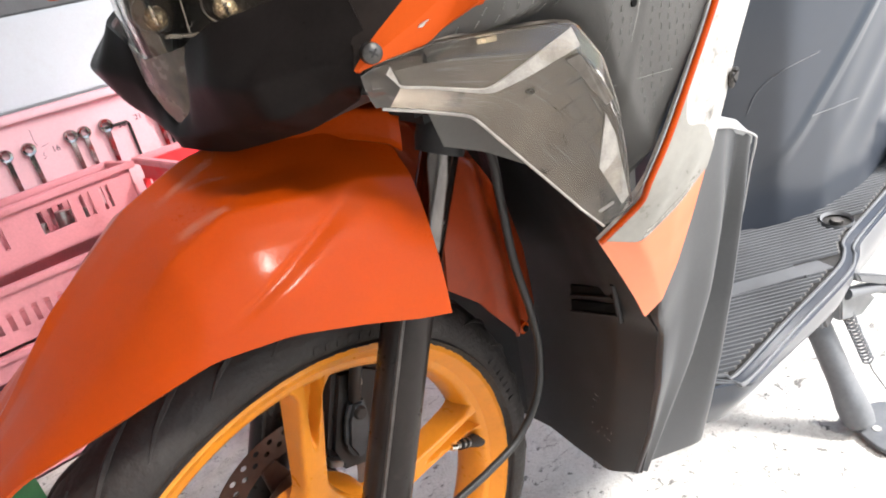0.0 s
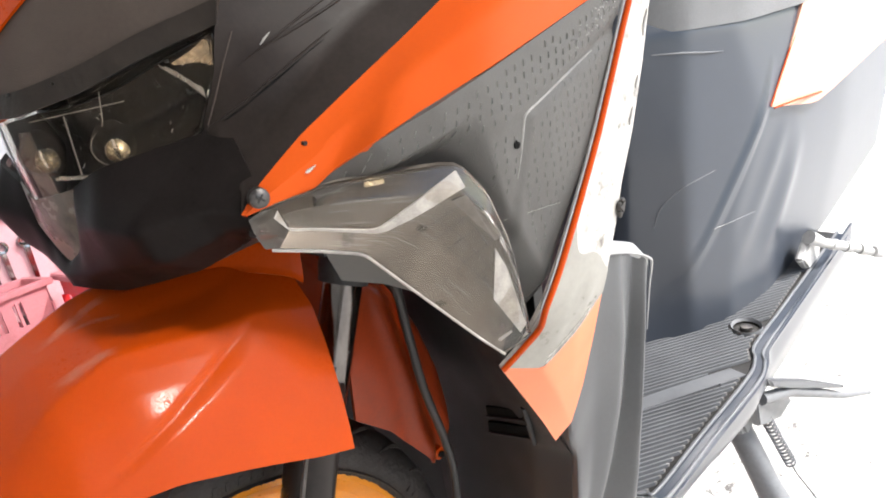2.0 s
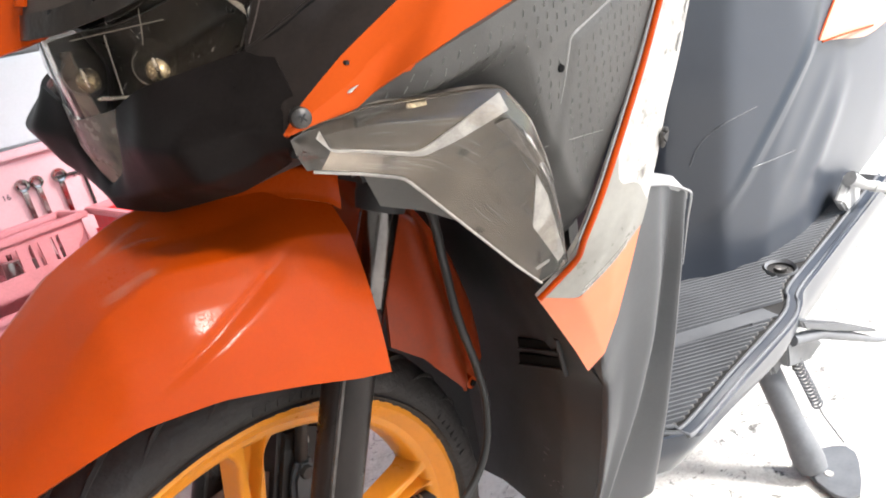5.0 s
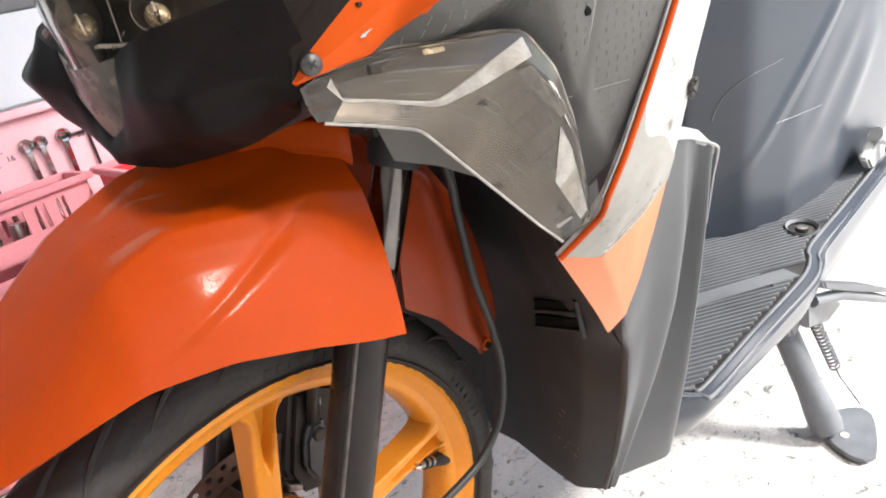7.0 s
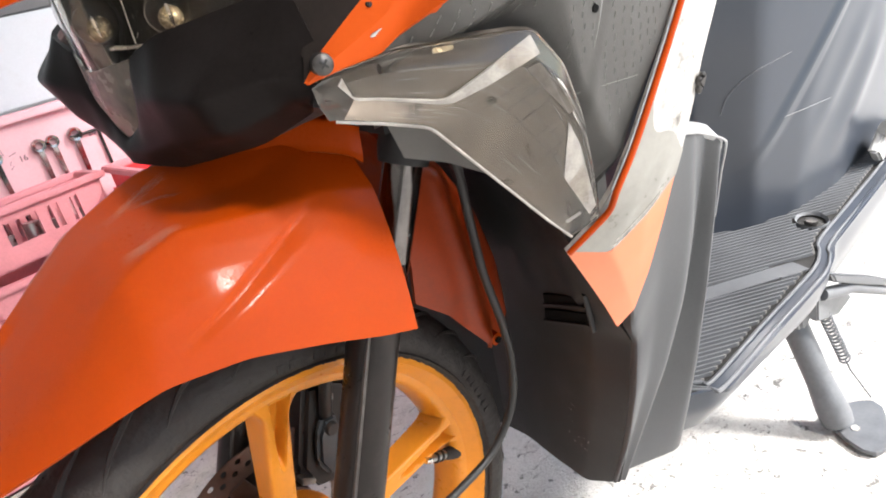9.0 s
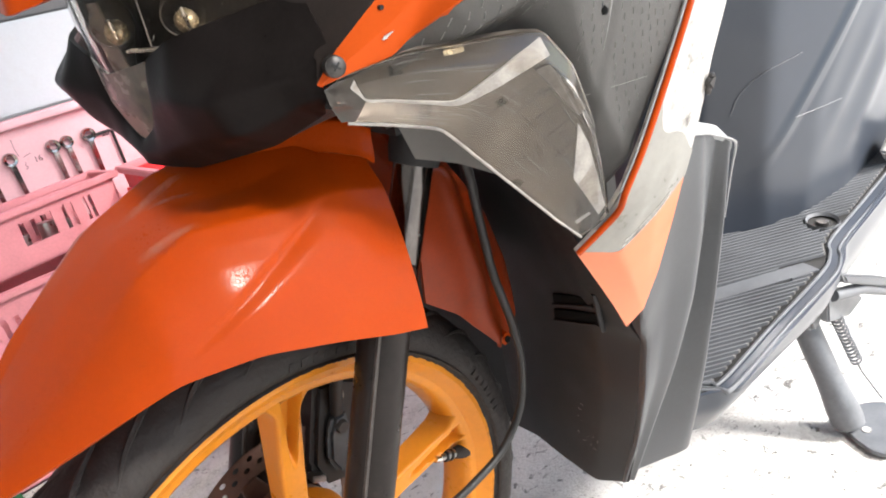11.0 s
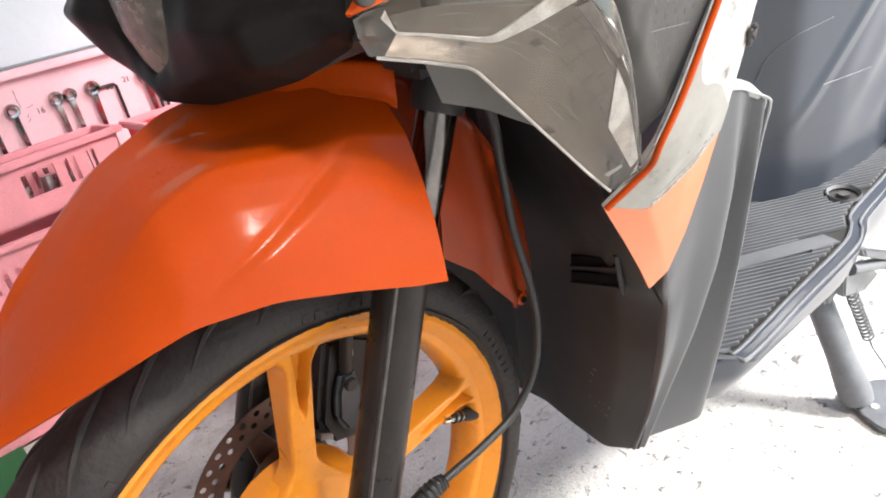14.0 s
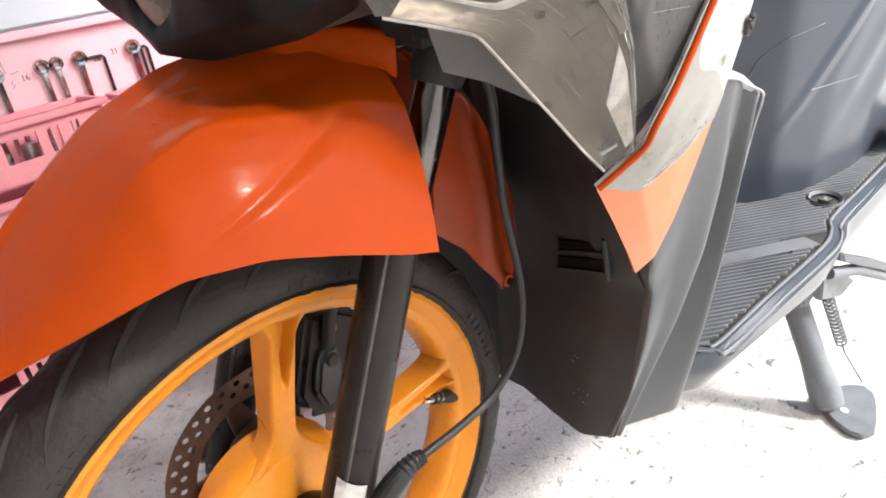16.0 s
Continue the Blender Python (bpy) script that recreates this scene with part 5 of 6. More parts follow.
for k in range(34):
    i, j = rngl.randint(2, 18), rngl.randint(3, 22)
    c = Vector(bowl[i, j]) + Vector((-0.0016, -0.0012, 0))
    d = (Vector(bowl[i, j + 1]) - Vector(bowl[i, j])).normalized() * rngl.uniform(0.001, 0.0035)
    if rngl.random() < 0.5:
        d = (Vector(bowl[i + 1, j]) - Vector(bowl[i, j])).normalized() * rngl.uniform(0.001, 0.003)
    part("bowl_glint", tube([c, c + d * 0.5 + Vector((-0.0002, 0, 0.0003)), c + d], [0.0001, rngl.uniform(0.0002, 0.0004), 0.0001], 5), (PALE_GLINT, CELL, CELL, REFLECTOR)[k % 4], head)
part("lamp_divider", tube([(0.052, -0.024, 0.681), (0.050, -0.024, 0.65)], 0.0004, 8), PALE_GLINT, head)
part("lamp_divider", tube([(0.070, -0.036, 0.687), (0.076, -0.044, 0.666)], 0.0004, 8), PALE_GLINT, head)
part("lamp_rail", tube([(0.0395, -0.0125, 0.6815), (0.0715, -0.0515, 0.6835)], 0.0003, 8), PALE_GLINT, head)
part("lamp_wire", tube([(0.0645, -0.0440, 0.6900), (0.0600, -0.0455, 0.6735)], 0.0003, 6), PALE_GLINT, head)

part("headlight_case", sheet([both([(0.112, -0.098, 0.745), (0.098, -0.072, 0.735), (0.084, -0.048, 0.725), (0.070, -0.026, 0.718), (0.062, 0, 0.716)]),
                              both([(0.112, -0.098, 0.700), (0.104, -0.074, 0.690), (0.090, -0.050, 0.680), (0.076, -0.027, 0.674), (0.068, 0, 0.672)]),
                              both([(0.108, -0.096, 0.640), (0.095, -0.074, 0.630), (0.080, -0.050, 0.620), (0.070, -0.027, 0.612), (0.064, 0, 0.606)])], 41, 20, 0.003, (1, 0, 0)), LAMP_DARK, head)

# black surround of the headlight
chin_half = [
    [(0.074, -0.124, 0.619), (0.076, -0.125, 0.625), (0.078, -0.126, 0.632), (0.084, -0.125, 0.643)],
    [(0.084, -0.108, 0.611), (0.068, -0.109, 0.620), (0.061, -0.110, 0.636), (0.090, -0.106, 0.668)],
    [(0.064, -0.090, 0.601), (0.043, -0.092, 0.613), (0.036, -0.093, 0.634), (0.081, -0.0955, 0.6655)],
    [(0.050, -0.062, 0.595), (0.037, -0.063, 0.609), (0.031, -0.064, 0.634), (0.045, -0.058, 0.658)],
    [(0.044, -0.036, 0.589), (0.035, -0.037, 0.604), (0.034, -0.036, 0.628), (0.0385, -0.0335, 0.6475)],
    [(0.037, -0.018, 0.590), (0.033, -0.018, 0.600), (0.036, -0.019, 0.612), (0.040, -0.019, 0.620)],
    [(0.032, 0, 0.591), (0.031, 0, 0.598), (0.034, 0, 0.603), (0.041, 0, 0.607)],
]
chin_ribs = chin_half + [[(x - 0.0075 * k * gauss(y + 0.085, 0.035), -y, z) for (x, y, z), k in zip(r, (0.3, 0.7, 1.1, 1.8))] for r in chin_half[-2::-1]]
part("headlight_surround", sheet(chin_ribs, 40, 97, 0.003, (1, 0, 0), 4, 2), CHIN, head, "scratched glossy black headlight surround", 30)
part("surround_floor", sheet([[(x, y, z) for x, y, z in [r[0] for r in chin_half]], [(0.13, -0.11, 0.60), (0.13, -0.1, 0.60), (0.13, -0.08, 0.60), (0.13, -0.05, 0.60), (0.13, -0.03, 0.60), (0.13, -0.015, 0.60), (0.13, 0, 0.60)]], 30, 8, 0.003, (0, 0, 1), 2, 0), BLACK_MATT, head)
side_ribs = [
    strip_up,
    [(0.078, -0.122, 0.640), (0.088, -0.117, 0.652), (0.105, -0.122, 0.668), (0.132, -0.128, 0.686), (0.168, -0.132, 0.706), (0.215, -0.140, 0.722), (0.28, -0.145, 0.765), (0.33, -0.145, 0.82)],
    [(0.079, -0.112, 0.644), (0.084, -0.104, 0.664), (0.098, -0.107, 0.688), (0.112, -0.110, 0.705), (0.14, -0.112, 0.728), (0.18, -0.115, 0.75), (0.24, -0.12, 0.79), (0.29, -0.12, 0.84)],
    [(0.084, -0.106, 0.655), (0.082, -0.097, 0.667), (0.093, -0.103, 0.690), (0.099, -0.104, 0.709), (0.115, -0.104, 0.735), (0.14, -0.105, 0.765), (0.20, -0.105, 0.81), (0.25, -0.105, 0.86)],
]
cowl = pair("side_cowl", side_ribs, 60, 30, 0.003, (0.5, 1, 0), BLACK_GLOSS, head, "black upper side cowl with a double groove")
line = [(0.0833, -0.0997, 0.6668), (0.0898, -0.1067, 0.6711), (0.0972, -0.1121, 0.6750), (0.1056, -0.1163, 0.6796), (0.1147, -0.1197, 0.6840), (0.128, -0.1236, 0.6905), (0.142, -0.1266, 0.6965), (0.152, -0.1283, 0.7005)]
fine_end = np.clip(np.linspace(5, 0.1, 40), 0, 1)
for o in (0.0, 0.0026):
    part("cowl_groove", tube(curve([(x + 0.0001, y + 0.0001 - o * 0.18, z - o) for x, y, z in line], 40), list(0.0007 * fine_end), 8), BLACK_GLOSS, cowl)
# Dark thread laid under the groove for its shade.
part("groove_shadow", tube(curve([(x + 0.0002, y - 0.0004, z - 0.0014) for x, y, z in line], 40), list(0.0006 * fine_end), 6), VOID, cowl)
for line, radius in (([(0.1021, -0.1086, 0.6914), (0.1168, -0.1149, 0.6984), (0.1345, -0.1192, 0.7060), (0.1531, -0.1230, 0.7137), (0.172, -0.1262, 0.7215)], 0.0010),
                     ([(0.1140, -0.1141, 0.6966), (0.1237, -0.1175, 0.6998), (0.1360, -0.1208, 0.7038), (0.1507, -0.1244, 0.7086), (0.1656, -0.1273, 0.7140), (0.182, -0.130, 0.7205)], 0.0013)):
    bead = curve(line, 30)
    taper = list(0.65 * radius * np.clip(np.linspace(0.15, 3, 30), 0, 1))
    part("cowl_bead", tube(bead, taper, 8), BLACK_GLOSS, cowl)
    # Dark thread beside the bead, drawn for the shade there.
    part("bead_shadow", tube([tuple(np.array(p) + np.array((0.0002, -0.0001, -0.0016))) for p in bead], list(0.0005 * np.clip(np.linspace(0.1, 3, 30), 0, 1)), 6), VOID, cowl)
part("cowl_chip", tube([(0.1144, -0.1136, 0.6985), (0.1170, -0.1143, 0.7008), (0.1203, -0.1150, 0.7030)], [0.0003, 0.0006, 0.0002], 6), SCRATCH, cowl)
part("cowl_edge", tube(curve([(0.1055, -0.1073, 0.7067), (0.0971, -0.1054, 0.6931), (0.0896, -0.1028, 0.6792), (0.0839, -0.1001, 0.6686)], 24), 0.0004, 8), BROW, cowl)
part("brow", sheet([both([(0.100, -0.105, 0.712), (0.073, -0.078, 0.703), (0.052, -0.052, 0.693), (0.032, -0.028, 0.688), (0.022, 0, 0.687)]),
                    both([(0.112, -0.104, 0.735), (0.082, -0.078, 0.727), (0.060, -0.052, 0.718), (0.042, -0.028, 0.712), (0.033, 0, 0.710)]),
                    both([(0.14, -0.104, 0.77), (0.11, -0.078, 0.765), (0.085, -0.052, 0.757), (0.066, -0.028, 0.750), (0.058, 0, 0.747)])], 49, 20, 0.003, (1, 0, -0.3)), BROW, head, "faded brown-black brow above the headlight")
part("brow_lip", sheet([both([(0.0995, -0.1055, 0.7110), (0.072, -0.0785, 0.7020), (0.051, -0.0525, 0.6920), (0.031, -0.028, 0.687), (0.021, 0, 0.686)]),
                        both([(0.1030, -0.1065, 0.7220), (0.075, -0.0800, 0.7135), (0.0540, -0.0535, 0.7040), (0.035, -0.0285, 0.698), (0.0255, 0, 0.697)])], 49, 6, 0.0015, (1, 0, -0.3), 2, 0), LAMP_DARK, head, "dark lower lip of the brow")
part("front_cowl", sheet([[(0.030, -0.006, 0.6855), (0.020, 0.011, 0.6815), (0.0055, 0.0220, 0.6790), (0.010, 0.050, 0.6800)],
                          [(0.036, -0.004, 0.7030), (0.026, 0.011, 0.7060), (0.0120, 0.0235, 0.7075), (0.016, 0.055, 0.7090)],
                          [(0.054, -0.003, 0.7250), (0.043, 0.014, 0.7380), (0.0280, 0.0270, 0.7480), (0.032, 0.060, 0.7500)]], 24, 20, 0.003, (0, 1, 0)), ORANGE, head, "orange front cowl above the headlight")

cowl_line = np.array([(0.030, -0.004, 0.700), (0.036, -0.0045, 0.7115), (0.0439, -0.0069, 0.7235), (0.0512, -0.0160, 0.7312), (0.0583, -0.0255, 0.7383), (0.066, -0.036, 0.746)])
cowl_crest = np.array([(0.028, 0.002, 0.700), (0.0355, 0.002, 0.714), (0.044, 0.002, 0.727), (0.051, 0.001, 0.737), (0.056, 0, 0.744), (0.063, 0, 0.751)])
cowl_far = cowl_crest + np.array((0.006, 0.020, 0.001))
rise = np.array((-0.0026, -0.0007, 0.0014))
part("cowl_nose", sheet([[tuple(p + rise * k) for p in e] for e, k in ((cowl_line, 0.7), (cowl_crest, 1.1), (cowl_far, 1.0))], 24, 16, 0.0015, (1, 0, -0.4)), ORANGE, head, "orange nose of the front cowl over the brow")

# inner body core, floorboard and under-seat body
part("inner_frame", join(block((0.205, -0.12, 0.585), (0.30, 0.12, 0.70), 0.02), block((0.278, -0.12, 0.26), (0.31, 0.12, 0.60), 0.01)), CABLE_BLACK, scooter, "unlit black inner frame covers")
edge = [(0.300, -0.166), (0.318, -0.180), (0.335, -0.185), (0.42, -0.190), (0.521, -0.197), (0.556, -0.192), (0.582, -0.184), (0.68, -0.186), (0.90, -0.19)]
# Board is near-black: the shade between the ribs is put into its colour.
footboard = part("footboard", mirror_y(slab([(x, y, 0.281) for x, y in edge] + [(0.90, 0, 0.281), (0.300, 0, 0.281)], (0, 0, -0.012))), CABLE_BLACK, scooter, "ribbed plastic footboard, coloured dark for the shade between its ribs")
part("plain_band", slab([(0.487 + 0.83 * u + 0.56 * w, -0.16 - 0.56 * u + 0.83 * w, 0.2812) for u, w in ((-0.20, -0.009), (0.050, -0.009), (0.044, 0.009), (-0.20, 0.009))], (0, 0, 0.0026), 0.0004), FLOOR_MAT, footboard)


def inside_edge(x, y, margin):
    lim = np.interp(x, [e[0] for e in edge], [e[1] for e in edge])
    return y > lim + margin


def rib_lines():
    """Diagonal ribs of the footboard, left out along the plain band and the screw well."""
    ux, uy = 0.80, -0.60
    out = []
    for k in range(0, 96):
        c = 0.08 + k * 0.0084
        run = []
        for s in np.arange(0, 0.36, 0.004):
            x, y = c + ux * s, -0.03 + uy * s
            band = abs((x - 0.487) * 0.56 + (y + 0.16) * 0.83) < 0.010
            well = math.hypot(x - 0.612, y + 0.166) < 0.017
            ok = 0.31 < x < 0.86 and inside_edge(x, y, 0.004) and not band and not well
            if ok:
                run.append((x, y, 0.2815))
            if (not ok or s > 0.355) and run:
                if len(run) > 2:
                    out.append(run)
                run = []
    return out


for run in rib_lines():
    x0, y0, z0 = run[0]
    x1, y1, z1 = run[-1]
    t = Vector((x1 - x0, y1 - y0, 0)).normalized()
    s = Vector((t.y, -t.x, 0)) * 0.0013
    a, b = Vector(run[0]), Vector(run[-1])
    up = Vector((0, 0, 0.0032))
    bm = bmesh.new()
    v = [bm.verts.new(p) for p in (a - s, a + s, b + s, b - s, a - s * 0.5 + up, a + s * 0.5 + up, b + s * 0.5 + up, b - s * 0.5 + up)]
    for f in ((4, 5, 6, 7), (0, 1, 5, 4), (1, 2, 6, 5), (2, 3, 7, 6), (3, 0, 4, 7)):
        bm.faces.new([v[i] for i in f])
    bmesh.ops.recalc_face_normals(bm, faces=bm.faces)
    part("rib", bm, FLOOR_MAT, footboard)
    if not inside_edge(x1, y1, 0.010):
        e = b + t * 0.001
        # Tooth coloured paler than the rib for the light on its end.
        part("rib_tooth", slab([tuple(e - s * 0.45 - t * 0.002), tuple(e + s * 0.45 - t * 0.002), tuple(e + t * 0.001)], (0, 0, 0.0034)), GREY_EDGE, footboard)
for o, h in ((0.000, 0.0020), (-0.010, -0.001)):
    part("edge_rail", tube(curve([(x, y + o - 0.001, 0.281 + h) for x, y in [(0.314, -0.160), (0.326, -0.178)] + edge[2:]], 60), 0.0018, 8), FLOOR_MAT, footboard)
step_in, step_out = [(0.314, -0.160, 0.2812), (0.326, -0.179, 0.2812)] + [(x, y - 0.001, 0.2812) for x, y in edge[2:]], [(0.313, -0.163, 0.2800), (0.325, -0.190, 0.2800)] + [(x, y - 0.0155, 0.2800) for x, y in edge[2:]]
part("edge_step", sheet([step_in, step_out], 60, 5, 0.004, (0, 0, -1), 1, 0), DARK_BODY, footboard)
part("edge_rail", tube(curve([(x, y + 0.0045, z + 0.0012) for x, y, z in step_out], 60), 0.0013, 8), FLOOR_MAT, footboard)
part("screw_well", lathe([(0.014, 0), (0.0165, 0.003), (0.0175, 0.0), (0.0165, -0.002)], 28, (0, 0, 0), True), FLOOR_MAT, footboard).matrix_local = pose(0.612, -0.166, 0.283, 90, 0, 0)
part("board_screw", lathe([(0.0, -0.003), (0.006, -0.0025), (0.007, 0.001), (0, 0.001)], 18, (0, 0, 0)), SCREW, footboard).matrix_local = pose(0.612, -0.166, 0.2825, -90, 0, 0)
skirt_ribs = [[(0.302, -0.172, 0.281), (0.33, -0.195, 0.281), (0.42, -0.203, 0.281), (0.521, -0.210, 0.281), (0.565, -0.203, 0.281), (0.59, -0.198, 0.281), (0.70, -0.200, 0.283), (0.92, -0.205, 0.29)],
              [(0.302, -0.171, 0.260), (0.33, -0.194, 0.260), (0.42, -0.201, 0.255), (0.515, -0.207, 0.245), (0.565, -0.203, 0.245), (0.60, -0.200, 0.25), (0.70, -0.200, 0.25), (0.92, -0.205, 0.26)],
              [(0.302, -0.158, 0.230), (0.33, -0.178, 0.230), (0.42, -0.182, 0.222), (0.500, -0.184, 0.205), (0.555, -0.182, 0.195), (0.61, -0.185, 0.200), (0.70, -0.190, 0.21), (0.92, -0.195, 0.23)]]
pair("side_skirt", skirt_ribs, 50, 14, 0.003, (0, 1, 0), DARK_BODY, scooter, "grey plastic side skirt under the footboard")
body_ribs = [
    [(0.50, 0, 0.281), (0.53, 0, 0.38), (0.545, 0, 0.50), (0.56, 0, 0.62)],
    [(0.522, -0.068, 0.281), (0.538, -0.065, 0.38), (0.548, -0.065, 0.50), (0.562, -0.065, 0.612)],
    [(0.580, -0.119, 0.281), (0.575, -0.119, 0.378), (0.585, -0.118, 0.49), (0.605, -0.112, 0.612)],
    [(0.628, -0.144, 0.281), (0.640, -0.147, 0.41), (0.690, -0.158, 0.50), (0.67, -0.138, 0.605)],
    [(0.700, -0.161, 0.281), (0.75, -0.168, 0.41), (0.78, -0.172, 0.51), (0.80, -0.160, 0.60)],
    [(0.90, -0.17, 0.285), (0.95, -0.18, 0.41), (0.95, -0.185, 0.50), (0.95, -0.17, 0.60)],
    [(1.25, -0.17, 0.30), (1.25, -0.18, 0.41), (1.25, -0.185, 0.50), (1.25, -0.17, 0.60)],
]
body_ribs = [r + [(r[-1][0] + 0.012, r[-1][1] * 0.86, r[-1][2] + 0.04)] for r in body_ribs]


def body_shape(g):
    x, z = g[..., 0], g[..., 2]
    d1, s1 = line_dist(x, z, (0.6814, 0.4978), (0.5786, 0.3724))
    g = g.copy()
    for at, wide, deep in ((-0.060, 0.014, 0.0022), (-0.110, 0.018, 0.0030)):
        g[..., 1] -= deep * gauss(d1 - at, wide) * np.clip((s1 + 0.25) * 3, 0, 1) * np.clip((0.9 - s1) * 3, 0, 1) * (z < 0.52)
    ridge = np.where(d1 < 0, np.clip(1 + d1 / 0.014, 0, 1), np.clip(1 - d1 / 0.005, 0, 1))
    g[..., 1] -= 0.0042 * ridge * np.clip((1.2 - s1) * 3, 0, 1) * np.clip(s1 * 2 + 1, 0, 1)
    return g


underseat = part("underseat_body", mirror_y(sheet(body_ribs, 100, 220, 0.004, (0.5, 1, 0), 5, 22, body_shape)), DARK_BODY, scooter, "satin dark grey body below the seat with scratches")
part("body_seam", tube(curve([(0.6175, -0.1326, 0.4656), (0.5973, -0.1245, 0.4629), (0.5800, -0.1152, 0.4592), (0.5700, -0.1031, 0.4494), (0.5607, -0.0948, 0.4371), (0.5557, -0.0893, 0.4187)], 30), 0.0004, 8), STAND, underseat)
for pts in ([(0.6040, -0.1349, 0.4032), (0.6362, -0.1455, 0.4016), (0.6723, -0.1555, 0.3994)], [(0.6362, -0.1447, 0.3862), (0.6907, -0.1549, 0.3783), (0.7169, -0.1604, 0.3818)], [(0.6924, -0.1494, 0.2964), (0.7300, -0.1560, 0.2905), (0.7672, -0.1598, 0.2872)]):
    part("scuff_line", tube(curve(pts, 12), 0.0004, 6), STAND, underseat)
pair("side_cover", [[(0.710, -0.1612, 0.509), (0.757, -0.1625, 0.552), (0.811, -0.1640, 0.606)], [(0.80, -0.185, 0.49), (0.85, -0.187, 0.54), (0.9, -0.185, 0.606)], [(1.25, -0.195, 0.50), (1.25, -0.195, 0.55), (1.25, -0.19, 0.61)]], 20, 24, 0.004, (0, 1, 0), ORANGE_GLARE, scooter, "orange rear side cover, whitened for the sun glare")
# Grey thread drawn along the crease as its painted highlight.
part("body_highlight_edge", tube(curve([(0.579, -0.0866, 0.5961), (0.5995, -0.1100, 0.5927), (0.622, -0.1225, 0.588), (0.6475, -0.1320, 0.5834)], 24), list(0.0003 + 0.0007 * np.sin(np.linspace(0.1, 3.0, 24))), 8), STAND, underseat)
for line in ([(0.7088, -0.1602, 0.5099), (0.7556, -0.1620, 0.5510), (0.8103, -0.1640, 0.5949)], [(0.7088, -0.1640, 0.5080), (0.7445, -0.1754, 0.5072), (0.8135, -0.1850, 0.4993)]):
    part("cover_edge", tube(curve(line, 20), 0.0012, 8), ORANGE, underseat, "thin orange edge of the side cover")
seat = part("seat", mirror_y(sheet([[(0.548, 0, 0.622), (0.60, -0.11, 0.614), (0.68, -0.142, 0.607), (0.80, -0.165, 0.603), (0.95, -0.175, 0.602), (1.25, -0.175, 0.602)],
                            [(0.54, 0, 0.66), (0.595, -0.115, 0.65), (0.68, -0.150, 0.645), (0.80, -0.172, 0.642), (0.95, -0.18, 0.64), (1.25, -0.18, 0.64)],
                            [(0.56, 0, 0.72), (0.61, -0.10, 0.715), (0.69, -0.13, 0.71), (0.80, -0.15, 0.71), (0.95, -0.155, 0.71), (1.25, -0.155, 0.71)],
                            [(0.62, 0, 0.745), (0.65, -0.04, 0.745), (0.70, -0.05, 0.745), (0.80, -0.05, 0.745), (0.95, -0.05, 0.745), (1.25, -0.05, 0.745)]], 50, 24, 0.004, (0, 0.6, -0.6))), SEAT_VINYL, scooter, "black textured vinyl seat")

# side stand
inv = scooter.matrix_world.inverted()
def down(x, y, z):
    """A place in the yard, in the scooter's own measure."""
    return tuple(inv @ Vector((x, y, z + G)))


stand = new("side_stand")
stand.parent = scooter
a, b = down(0.606, -0.166, 0.150), down(0.597, -0.222, 0.012)
part("stand_leg", tube(soft([a, tuple(0.6 * np.array(a) + 0.4 * np.array(b)), b], 14), [0.0155] * 8 + [0.016, 0.017, 0.018, 0.019, 0.019, 0.017], 18), STAND, stand, "grey steel side stand leg")
foot = [(0.637, -0.2085), (0.655, -0.226), (0.662, -0.240), (0.655, -0.252), (0.6394, -0.2602), (0.605, -0.272), (0.5805, -0.2772), (0.5676, -0.2693), (0.5660, -0.258), (0.5698, -0.2482), (0.578, -0.234), (0.5888, -0.2208), (0.600, -0.206), (0.614, -0.199)]
part("stand_foot", slab([down(x, y, 0.003) for x, y in foot], tuple(inv.to_3x3() @ Vector((0, 0, 0.006))), 0.001), STAND, stand, "flat steel foot plate with a hole")
part("foot_hole", lathe([(0.0, -0.0008), (0.0048, -0.0008), (0.0048, 0.001), (0, 0.001)], 14, (0, 0, 0)), CONCRETE, stand).matrix_local = inv @ pose(0.600, -0.2390, G + 0.0092, -90, 0, 0)
part("pivot_bracket", slab([(0.54, -0.165, 0.215), (0.615, -0.165, 0.215), (0.605, -0.165, 0.17), (0.57, -0.165, 0.165)], (0, -0.016, 0), 0.004), STAND, stand)
sa, sb = np.array((0.600, -0.187, 0.184)), np.array(down(0.645, -0.217, 0.066))
spring_pts = []
ax_ = (sb - sa) / np.linalg.norm(sb - sa)
e1 = np.cross(ax_, (0, 1, 0))
e1 /= np.linalg.norm(e1)
e2 = np.cross(ax_, e1)
for i in range(14 * 12 + 1):
    s = i / (14 * 12)
    an = 2 * math.pi * i / 12
    spring_pts.append(sa + (sb - sa) * (0.08 + 0.84 * s) + 0.0062 * (math.cos(an) * e1 + math.sin(an) * e2))
part("return_spring", join(tube(spring_pts, 0.0013, 6), tube([sa, sa + (sb - sa) * 0.09], 0.0013, 6), tube([sa + (sb - sa) * 0.91, sb + (sb - sa) * 0.1, tuple(down(0.660, -0.238, 0.014))], 0.0012, 6)), STAND, stand, "coiled return spring")
peg = part("foot_peg", join(slab([(0.560, -0.206, 0.2574), (0.640, -0.222, 0.212), (0.7556, -0.240, 0.1357), (0.7590, -0.240, 0.1290), (0.640, -0.222, 0.199), (0.575, -0.206, 0.238)], (0, 0.012, 0), 0.002),
                            tube([(0.568, -0.196, 0.2239), (0.621, -0.210, 0.2050), (0.700, -0.224, 0.155), (0.7839, -0.235, 0.1001), (0.86, -0.25, 0.06)], [0.007, 0.007, 0.006, 0.004, 0.003], 12)), STAND, scooter, "grey steel foot peg on a bracket")
